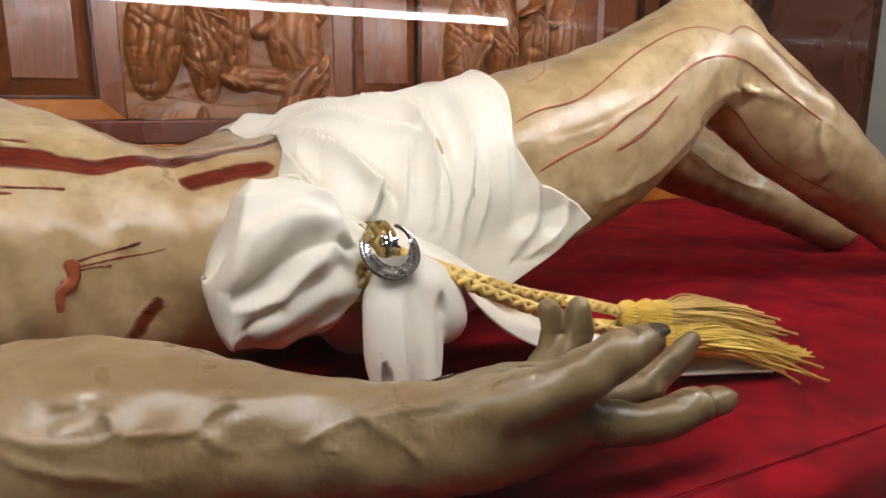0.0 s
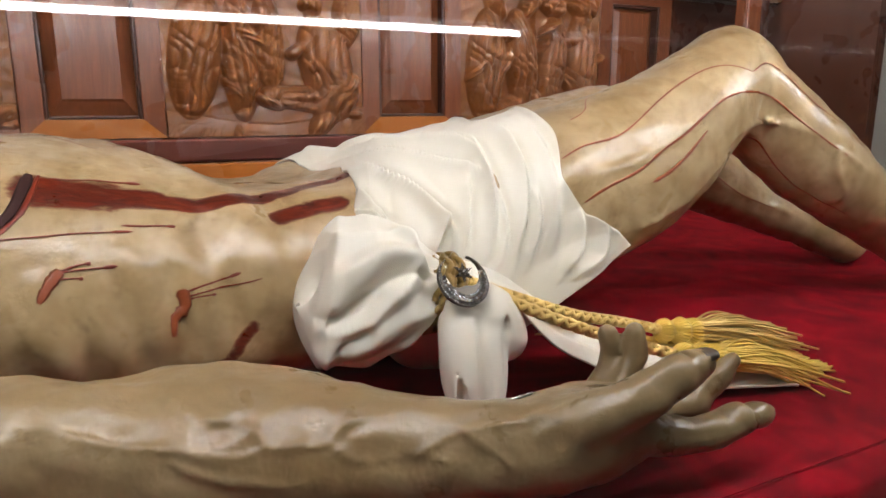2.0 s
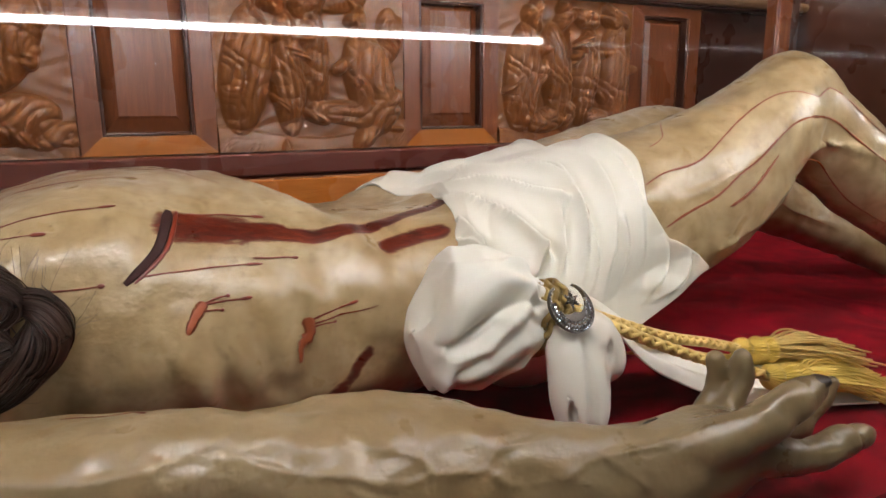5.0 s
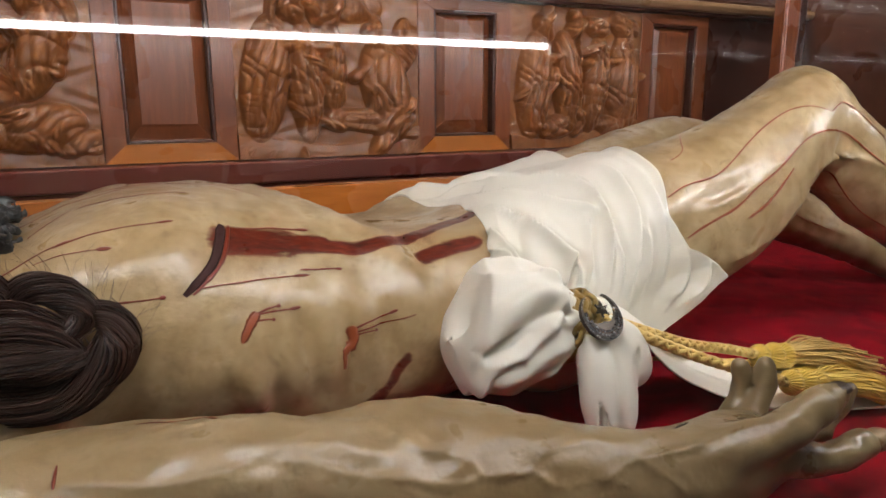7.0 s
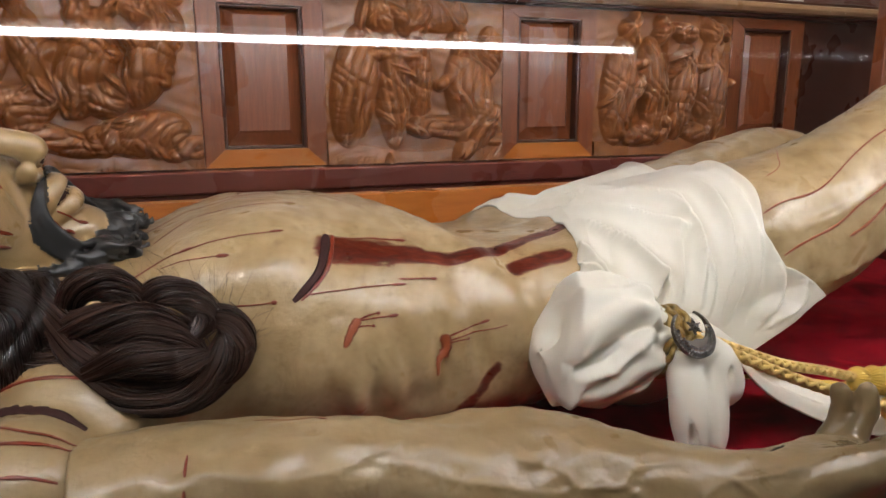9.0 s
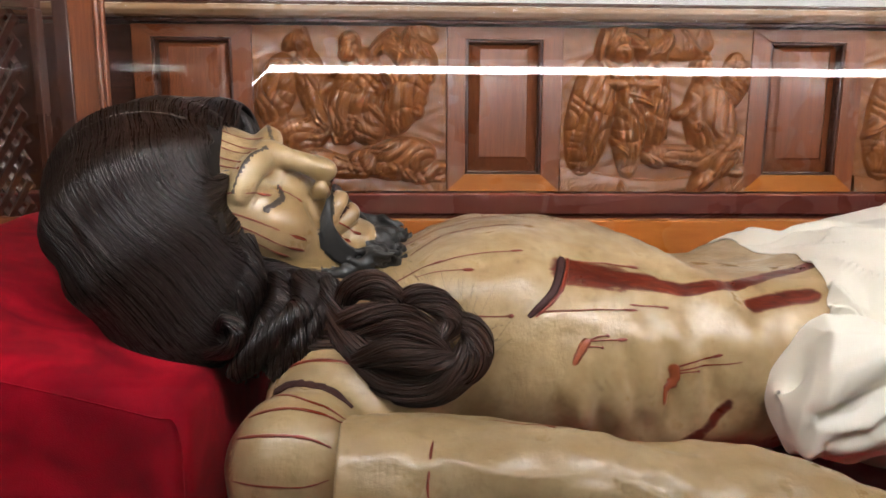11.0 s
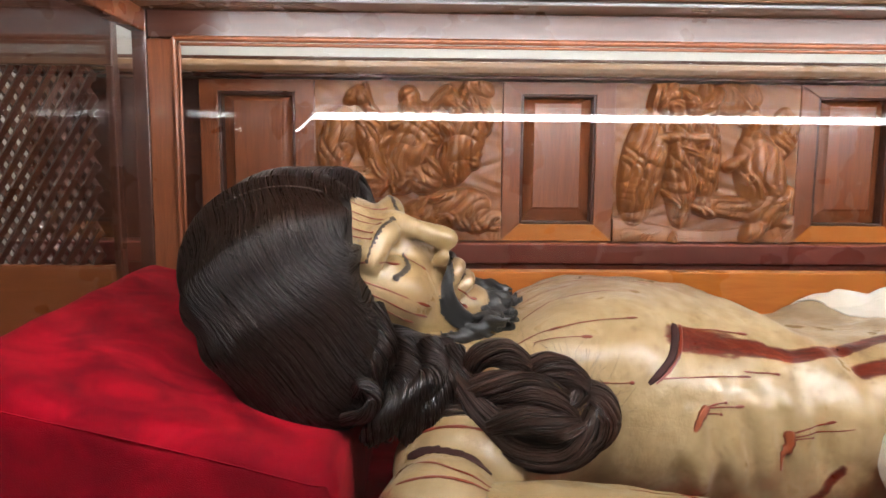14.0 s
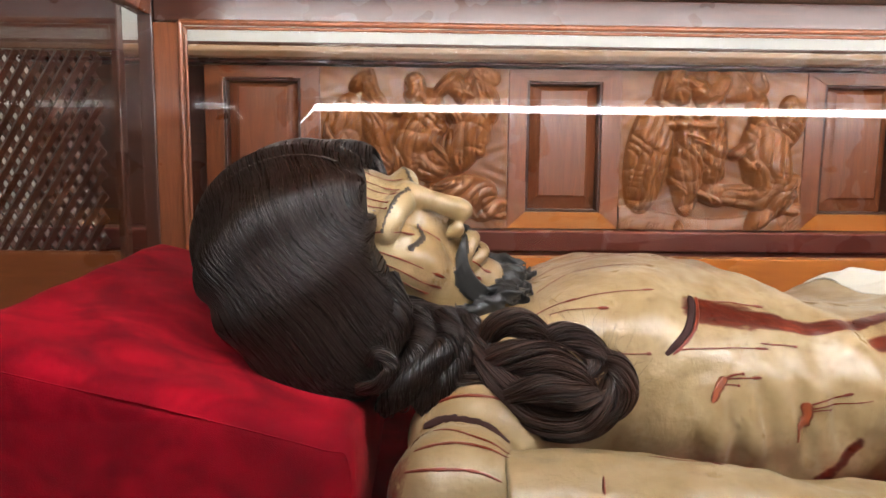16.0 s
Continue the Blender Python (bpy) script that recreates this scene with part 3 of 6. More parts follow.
for xg, sgn in ((GX0, -1), (GX1, 1)):
    xo = xg + sgn * 0.03
    lo, hi = min(xg, xo), max(xg, xo)
    part("end_rail", boxed((lo, GY0 + 0.014, 0.655), (hi, GY1 - 0.015, ZROOF), 0.003), M_WOODRED, case, smooth=False)
    part("end_rail", boxed((lo, GY0 + 0.014, -0.16), (hi, GY1 - 0.015, 0.02), 0.003), M_WOODRED, case, smooth=False)
    part("end_post", boxed((lo, GY1 - 0.0135, -0.16), (hi, GY1 + 0.012, ZROOF), 0.003), M_WOODDARK, case, smooth=False)
part("roof", boxed((GX0 - 0.05, GY0 - 0.05, ZROOF + 0.001), (GX1 + 0.05, GY1 + 0.05, ZROOF + 0.035), 0.003), M_WOODPALE, case, "pale brown wooden roof board", smooth=False)
# unseen board, added to hide the rear light
part("added_light_board", boxed((GX0 + 0.01, 1.078, 0.668), (GX1 - 0.01, 1.088, ZROOF), 0.002), M_WOODPALE, case, "pale added board that hides the added rear light", smooth=False)
for nm, lo, hi in (
    ("back_pane", (GX0 + 0.05, GY1, ZSILL - 0.01), (GX1 - 0.05, GY1 + 0.006, ZHEAD + 0.01)),
    ("front_pane", (GX0 + 0.05, GY0 - 0.012, -0.1), (GX1 - 0.05, GY0 - 0.006, 0.62)),
    ("end_pane", (GX0 - 0.012, GY0 + 0.01, 0.015), (GX0 - 0.006, GY1 - 0.01, 0.66)),
    ("end_pane", (GX1 + 0.006, GY0 + 0.01, 0.015), (GX1 + 0.012, GY1 - 0.01, 0.66)),
):
    g = part(nm, boxed(lo, hi), M_GLASS, case, "clear glass pane", smooth=False)
    g.visible_shadow = False


def led_strip(x0, x1, y, z, ends, light):
    t = tagged(empty("led_strip", ((x0 + x1) / 2, y, z)), "slim white LED strip under the case's roof, the rear one added", "light strip", "LED strips in the case")
    h = (x1 - x0) / 2
    part("channel", boxed((-h, -0.014, -0.014), (h, -0.0065, 0.040), 0.001), M_LEDBODY, t, smooth=False)
    for off in (-0.0065, 0.0065):
        v, f = tube_arrays([(-h, 0, off), (h, 0, off)], 0.0052, 10)
        raw_part("light_line", v, f, light, t)
    # the strip's end bends down and glows like the strip
    for s in ends:
        v, f = tube_arrays([(s * h, 0, 0), (s * (h + 0.02), 0.02, -0.03), (s * (h + 0.045), 0.06, -0.06)], 0.003, 8)
        raw_part("bent_end", v, f, light, t)
    part("end_cap", boxed((h, -0.010, -0.003), (h + 0.012, 0.010, 0.013), 0.002), M_LEDBODY, t, smooth=False)
    return t


led_strip(-0.815, 1.545, 0.235, 0.578, (-1,), M_LED)
# the rear strip is added, out of view, to brighten figure and panelling
led_strip(-0.88, 1.53, 1.125, 0.680, (), M_ADDEDREAR)
tagged(part("led_driver", boxed((1.55, 0.212, 0.535), (1.60, 0.255, 0.60), 0.004), M_LEDBODY, smooth=False), "small white plastic LED driver box under the rail", "driver")

# ---- velvet bed and pillow ----
def sheet(fn, nu, nv):
    u, v = np.meshgrid(np.linspace(0, 1, nu), np.linspace(0, 1, nv), indexing="ij")
    verts = np.stack(fn(u, v), -1).reshape(-1, 3)
    i, j = np.meshgrid(np.arange(nu - 1), np.arange(nv - 1), indexing="ij")
    a = i * nv + j
    return verts, np.stack([a, a + nv, a + nv + 1, a + 1], -1).reshape(-1, 4)


def bed_form(u, v):
    x = GX0 + 0.012 + u * (GX1 - GX0 - 0.024)
    s = v * 1.30
    drop = np.clip(0.20 - s, 0, 0.20)
    edge = 0.276 + 0.004 * np.sin(x * 5) + 0.002 * np.sin(x * 23)
    y = np.where(s < 0.20, edge - 0.02 - 0.15 * drop * 0, edge + (s - 0.20) * (GY1 - 0.014 - edge) / 1.10)
    rnd = np.clip((s - 0.17) / 0.06, 0, 1)
    y = y - 0.0 + np.where(s < 0.2, 0.02 * rnd ** 2, 0)
    z = -drop * 0.9 - 0.012 * (1 - rnd) ** 2
    z = z + 0.0022 * np.sin(x * 9 + y * 7) * np.sin(y * 11 - x * 3) + 0.0012 * np.sin(x * 31 + 4 * np.sin(y * 9))
    return x, y, z - 0.003


bed = tagged(empty("velvet_bed", (0, 0, 0)), "flat bed covered in deep red crushed velvet", "bed")
v, f = sheet(bed_form, 260, 150)
raw_part("velvet_cover", v, f, M_VELVET, bed)
part("board", boxed((GX0 + 0.01, 0.31, -0.158), (GX1 - 0.01, GY1 - 0.016, -0.012)), M_WOODDARK, bed, smooth=False)
v, f = tube_arrays([(GX0 + 0.02 + i * 0.05, 0.2775 + 0.004 * math.sin((GX0 + 0.02 + i * 0.05) * 5), -0.0035) for i in range(52)], 0.0007, 6)
raw_part("piped_seam", v, f, M_VELVET, bed)


def pillow_block():
    c = Clay((-0.87, 0.38, -0.01), (-0.41, 1.0, 0.31), 0.006)
    g = np.meshgrid(*c.axes, indexing="ij", sparse=True)
    t = np.clip((g[0] + 0.80) / 0.34, 0, 1)
    top = 0.228 - 0.085 * t + 0.02 * (g[1] - 0.5) / 0.4
    # hollow under the head
    top = top - 0.030 * np.exp(-((g[0] + 0.54) / 0.10) ** 2 - ((g[1] - 0.65) / 0.12) ** 2)
    top = top + 0.002 * np.sin(g[0] * 40 + g[1] * 25) * np.sin(g[1] * 31)
    r = 0.022
    q = [np.abs(g[0] + 0.632 - 0.0) - (0.172 - r), np.abs(g[1] - 0.69) - (0.238 - r), g[2] - (top - r)]
    out = np.sqrt(sum(np.maximum(e, 0) ** 2 for e in q)) + np.minimum(np.maximum(np.maximum(q[0], q[1]), q[2]), 0) - r
    c.d = np.maximum(out, -g[2] + 0.001).astype(np.float32)
    return c.skin()


pillow = tagged(empty("pillow", (-0.63, 0.69, 0)), "wedge-shaped pillow covered in bright red velvet", "pillow")
v, f, _ = pillow_block()
raw_part("cover", v - np.array([-0.63, 0.69, 0]), f, M_VELVETBRIGHT, pillow)
seam = [(-0.798, 0.4535, 0.208), (-0.70, 0.4525, 0.184), (-0.60, 0.4525, 0.160), (-0.49, 0.4535, 0.130), (-0.466, 0.456, 0.118), (-0.463, 0.457, 0.05), (-0.462, 0.458, 0.002)]
v, f = tube_arrays(spline(seam, 40) - np.array([-0.63, 0.69, 0]), 0.0007, 5)
raw_part("seam", v, f, M_VELVETBRIGHT, pillow)

# ---- the statue, one carved and painted figure ----
HEAD_O, HEAD_SIZE = np.array((-0.474, 0.671, 0.250)), 1.05
HF = np.array((0.652, -0.399, 0.645)); HF /= np.linalg.norm(HF)
HU = np.array((-0.752, -0.227, 0.619)); HU -= HF * (HU @ HF); HU /= np.linalg.norm(HU)
HS = np.cross(HF, HU)
HROT = np.array([HF, HU, HS])


def hp(f, u, s):
    """A place on the head: forward, up, and to the near side."""
    return HEAD_O + HEAD_SIZE * (HF * f + HU * u + HS * s)


def body_clay():
    c = Clay((-0.46, 0.40, -0.002), (1.24, 1.02, 0.43), 0.0050)
    c.ball((-0.155, 0.72, 0.122), (0.215, 0.174, 0.135))
    c.ball((-0.30, 0.715, 0.105), (0.10, 0.185, 0.105), k=0.03)
    for s, y in ((1, 0.645), (-1, 0.795)):
        c.ball((-0.20, y, 0.185), (0.085, 0.07, 0.058), k=0.03)
    c.ball((-0.02, 0.718, 0.112), (0.15, 0.138, 0.112), k=0.045)
    c.ball((0.12, 0.715, 0.10), (0.15, 0.135, 0.092), k=0.04)
    c.ball((0.25, 0.705, 0.118), (0.15, 0.165, 0.118), k=0.04)
    c.ball((0.15, 0.632, 0.135), (0.06, 0.038, 0.050), k=0.05)
    c.ball((0.14, 0.80, 0.160), (0.07, 0.05, 0.058), k=0.04)
    c.ball((0.07, 0.712, 0.102), (0.17, 0.136, 0.102), k=0.045)
    c.ball((-0.04, 0.705, 0.060), (0.22, 0.142, 0.062), k=0.03)
    # sunk belly and the arch of the ribs
    c.ball((0.06, 0.73, 0.258), (0.10, 0.085, 0.05), k=0.05, cut=True)
    for s in (-1, 1):
        c.chain([(-0.07, 0.72 - s * 0.01, 0.222), (-0.02, 0.72 - s * 0.055, 0.203), (0.035, 0.72 - s * 0.115, 0.165), (0.05, 0.72 - s * 0.145, 0.11)], [0.004, 0.006, 0.005, 0.003], 10, 0.035)
        for i in range(5):
            x = -0.135 + 0.038 * i
            c.chain([(x - 0.02, 0.72 - s * (0.108 - 0.003 * i), 0.198 - 0.006 * i), (x, 0.72 - s * (0.152 - 0.0055 * i), 0.150), (x + 0.012, 0.72 - s * (0.168 - 0.0065 * i), 0.105), (x + 0.020, 0.72 - s * (0.163 - 0.006 * i), 0.070)], [0.003, 0.0062, 0.0060, 0.002], 9, 0.018)
        # collar bone
        c.chain([(-0.315, 0.72 - s * 0.02, 0.185), (-0.33, 0.72 - s * 0.09, 0.178), (-0.345, 0.72 - s * 0.17, 0.14)], [0.011, 0.011, 0.012], 8, 0.02)
    c.ball((-0.171, 0.622, 0.237), (0.006, 0.006, 0.005), k=0.005)
    # neck
    c.cone((-0.27, 0.695, 0.14), (-0.39, 0.665, 0.175), 0.066, 0.056, 0.03)
    for s in (-0.03, 0.035):
        c.cone((-0.30, 0.69 + s * 0.6, 0.19), (-0.385, 0.665 + s * 1.4, 0.20), 0.012, 0.014, 0.02)
    # near shoulder cap, split from the trunk by a dark joint
    c.ball((-0.35, 0.56, 0.085), (0.07, 0.075, 0.075), k=0.03)
    c.ball((-0.372, 0.480, 0.070), (0.064, 0.062, 0.066), k=0.012)
    # far shoulder and arm
    c.ball((-0.36, 0.90, 0.08), (0.075, 0.075, 0.075), k=0.03)
    c.chain([(-0.35, 0.93, 0.07), (-0.10, 0.955, 0.055), (0.14, 0.93, 0.045)], [0.055, 0.048, 0.035], 10, 0.015)
    # near leg
    c.chain([(0.26, 0.662, 0.135), (0.37, 0.652, 0.165), (0.50, 0.634, 0.208), (0.61, 0.632, 0.268), (0.69, 0.640, 0.318)], [0.104, 0.097, 0.086, 0.068, 0.058], 16, 0.02)
    c.chain([(0.45, 0.60, 0.165), (0.57, 0.61, 0.215), (0.65, 0.622, 0.268)], [0.06, 0.045, 0.022], 8, 0.03)
    c.ball((0.705, 0.648, 0.340), (0.048, 0.044, 0.040), k=0.03)
    c.chain([(0.70, 0.640, 0.315), (0.76, 0.622, 0.262), (0.83, 0.600, 0.205), (0.93, 0.575, 0.135), (1.03, 0.558, 0.072), (1.06, 0.553, 0.055)], [0.055, 0.056, 0.058, 0.046, 0.034, 0.034], 16, 0.02)
    c.chain([(0.715, 0.665, 0.365), (0.80, 0.632, 0.285), (0.93, 0.597, 0.175), (1.02, 0.575, 0.105)], [0.014, 0.016, 0.014, 0.012], 12, 0.02)
    c.ball((1.08, 0.55, 0.036), (0.04, 0.034, 0.036), k=0.02)
    c.chain([(1.07, 0.55, 0.06), (1.14, 0.535, 0.07), (1.20, 0.53, 0.09)], [0.034, 0.030, 0.022], 6, 0.02)
    # far leg
    c.chain([(0.27, 0.79, 0.125), (0.45, 0.82, 0.175), (0.62, 0.845, 0.235), (0.70, 0.845, 0.245)], [0.108, 0.092, 0.068, 0.056], 12, 0.02)
    c.chain([(0.70, 0.845, 0.243), (0.78, 0.840, 0.200), (0.86, 0.820, 0.158), (0.97, 0.785, 0.106), (1.07, 0.745, 0.062)], [0.054, 0.058, 0.054, 0.040, 0.031], 14, 0.02)
    c.chain([(1.07, 0.745, 0.058), (1.12, 0.725, 0.038), (1.19, 0.73, 0.036)], [0.034, 0.031, 0.024], 6, 0.015)
    c.ball((1.125, 0.712, 0.030), (0.034, 0.024, 0.028), k=0.012)
    # raised veins on the legs
    for pts in ([(0.60, 0.575, 0.235), (0.66, 0.575, 0.262), (0.74, 0.566, 0.255), (0.80, 0.545, 0.225), (0.86, 0.538, 0.19)],
                [(0.80, 0.548, 0.222), (0.805, 0.545, 0.195), (0.83, 0.545, 0.165), (0.825, 0.55, 0.15)],
                [(0.40, 0.545, 0.21), (0.47, 0.545, 0.225), (0.55, 0.555, 0.262), (0.61, 0.575, 0.30), (0.64, 0.60, 0.335)],
                [(0.46, 0.545, 0.15), (0.54, 0.555, 0.18), (0.60, 0.58, 0.225)],
                [(0.80, 0.755, 0.185), (0.86, 0.732, 0.135), (0.92, 0.715, 0.115), (0.98, 0.705, 0.10)]):
        c.chain(c_snap(c, pts, 14), [0.0024, 0.0024], 14, 0.006)
    c.ripple(0.045, 0.0010, 3)
    c.ripple(0.020, 0.0004, 4)
    return c


def c_snap(c, pts, n):
    """Slides points along the slope of the form onto its skin."""
    p = spline(pts, n)
    for _ in range(6):
        i = np.clip(np.round((p - c.lo) / c.h).astype(int), 1, np.array(c.d.shape) - 2)
        g = np.stack([c.d[tuple((i + e).T)] - c.d[tuple((i - e).T)] for e in np.eye(3, dtype=int)], 1)
        g /= np.linalg.norm(g, axis=1)[:, None] + 1e-6
        p = p - g * c.d[tuple(i.T)][:, None] * 0.8
    for _ in range(3):
        p[1:-1] = (p[:-2] + 2 * p[1:-1] + p[2:]) / 4
    return p


def arm_clay():
    c = Clay((-0.36, 0.24, -0.002), (0.41, 0.54, 0.16), 0.0027)
    fl = ((0, 0, 1), 1.0)
    c.chain([(-0.31, 0.462, 0.061), (-0.20, 0.450, 0.058), (-0.10, 0.425, 0.052), (-0.03, 0.405, 0.049), (0.05, 0.382, 0.046), (0.12, 0.357, 0.042), (0.18, 0.338, 0.042)],
            [0.060, 0.058, 0.051, 0.049, 0.045, 0.036, 0.031], 22, 0.01)
    c.ball((-0.335, 0.463, 0.061), (0.03, 0.060, 0.060), k=0.006)
    c.chain([(-0.09, 0.455, 0.065), (-0.02, 0.425, 0.07), (0.06, 0.395, 0.062)], [0.02, 0.028, 0.016], 8, 0.03)
    c.chain([(-0.24, 0.425, 0.09), (-0.15, 0.42, 0.083), (-0.08, 0.41, 0.075)], [0.018, 0.03, 0.014], 8, 0.03)
    # palm, turned up
    c.chain([(0.175, 0.338, 0.044), (0.225, 0.335, 0.046), (0.262, 0.338, 0.043)], [0.032, 0.033, 0.026], 8, 0.015, squash=((0.1, -0.3, 1), 0.85))
    c.ball((0.245, 0.362, 0.042), (0.034, 0.028, 0.022), k=0.018)
    c.ball((0.215, 0.318, 0.062), (0.040, 0.020, 0.022), k=0.016)
    # thumb
    c.chain([(0.195, 0.316, 0.064), (0.235, 0.303, 0.079), (0.268, 0.301, 0.090), (0.299, 0.303, 0.097)], [0.018, 0.0150, 0.0132, 0.0108], 12, 0.006)
    c.ball((0.272, 0.301, 0.092), (0.013, 0.0135, 0.0130), k=0.006)
    c.ball((0.304, 0.301, 0.1045), (0.011, 0.0085, 0.0035), k=0.0012, mat=4)
    # two fingers stretched out, two curled up
    c.chain([(0.233, 0.312, 0.055), (0.274, 0.304, 0.045), (0.309, 0.301, 0.039), (0.337, 0.300, 0.044), (0.360, 0.299, 0.045), (0.376, 0.299, 0.043)], [0.018, 0.0140, 0.0122, 0.0112, 0.0098, 0.0070], 14, 0.004)
    c.chain([(0.255, 0.336, 0.048), (0.285, 0.335, 0.050), (0.313, 0.335, 0.046), (0.332, 0.334, 0.047), (0.352, 0.333, 0.061), (0.372, 0.333, 0.074)], [0.015, 0.0132, 0.0118, 0.0114, 0.0102, 0.0076], 14, 0.003)
    c.chain([(0.256, 0.352, 0.045), (0.278, 0.360, 0.064), (0.290, 0.361, 0.082), (0.291, 0.361, 0.104)], [0.012, 0.0108, 0.0096, 0.0078], 12, 0.003)
    c.chain([(0.250, 0.368, 0.040), (0.272, 0.374, 0.060), (0.281, 0.375, 0.078), (0.276, 0.375, 0.101)], [0.011, 0.0100, 0.0092, 0.0076], 12, 0.003)
    for p, r in (((0.312, 0.301, 0.041), 0.0132), ((0.342, 0.300, 0.046), 0.0118), ((0.332, 0.334, 0.048), 0.0126), ((0.290, 0.361, 0.083), 0.0104), ((0.281, 0.375, 0.079), 0.0100)):
        c.ball(p, (r, r, r), k=0.005)
    # creases at the finger joints
    for p, q in (((0.325, 0.288, 0.052), (0.325, 0.310, 0.054)), ((0.293, 0.290, 0.055), (0.293, 0.312, 0.056)), ((0.352, 0.290, 0.054), (0.352, 0.308, 0.055)), ((0.322, 0.322, 0.058), (0.323, 0.346, 0.058)), ((0.345, 0.322, 0.066), (0.346, 0.344, 0.066)),
                 ((0.278, 0.352, 0.088), (0.300, 0.350, 0.088)), ((0.268, 0.366, 0.084), (0.292, 0.364, 0.084)), ((0.284, 0.288, 0.104), (0.285, 0.312, 0.106))):
        c.cone(p, q, 0.0014, 0.0014, 0.003, cut=True)
    # veins and tendons
    for pts, r in (([(-0.259, 0.416, 0.112), (-0.238, 0.405, 0.110), (-0.211, 0.394, 0.107), (-0.180, 0.389, 0.108), (-0.151, 0.391, 0.111), (-0.115, 0.403, 0.115), (-0.084, 0.431, 0.109)], 0.0030),
                   ([(-0.145, 0.390, 0.110), (-0.119, 0.386, 0.104), (-0.096, 0.380, 0.093), (-0.080, 0.376, 0.088), (-0.053, 0.368, 0.084), (-0.039, 0.361, 0.078), (-0.021, 0.356, 0.076), (-0.008, 0.355, 0.077)], 0.0032),
                   ([(-0.004, 0.358, 0.079), (-0.008, 0.365, 0.086), (-0.022, 0.374, 0.091), (-0.038, 0.380, 0.095), (-0.064, 0.422, 0.107)], 0.0028),
                   ([(-0.008, 0.357, 0.078), (0.014, 0.351, 0.077), (0.033, 0.348, 0.076), (0.040, 0.352, 0.082), (0.050, 0.353, 0.087), (0.075, 0.352, 0.086)], 0.0030),
                   ([(0.035, 0.347, 0.075), (0.046, 0.339, 0.066), (0.066, 0.335, 0.064), (0.084, 0.331, 0.064), (0.101, 0.325, 0.059)], 0.0028),
                   ([(-0.057, 0.366, 0.077), (-0.045, 0.360, 0.069), (-0.030, 0.354, 0.064), (-0.015, 0.349, 0.061), (0.006, 0.344, 0.056)], 0.0028),
                   ([(0.084, 0.331, 0.064), (0.104, 0.332, 0.069), (0.131, 0.329, 0.073), (0.165, 0.323, 0.074), (0.191, 0.314, 0.082), (0.216, 0.304, 0.087), (0.242, 0.295, 0.094)], 0.0034),
                   ([(0.116, 0.335, 0.074), (0.125, 0.324, 0.066), (0.139, 0.316, 0.056), (0.144, 0.311, 0.050)], 0.0024),
                   ([(0.215, 0.325, 0.050), (0.245, 0.312, 0.058), (0.270, 0.303, 0.058)], 0.0022)):
        c.chain(c_snap(c, pts, 26), [r * 0.50, r * 0.50, r * 0.36], 26, 0.0022)
    c.ripple(0.035, 0.0009, 5)
    c.ripple(0.014, 0.0003, 6)
    c.slab(0, -0.337, -1.0)
    return c


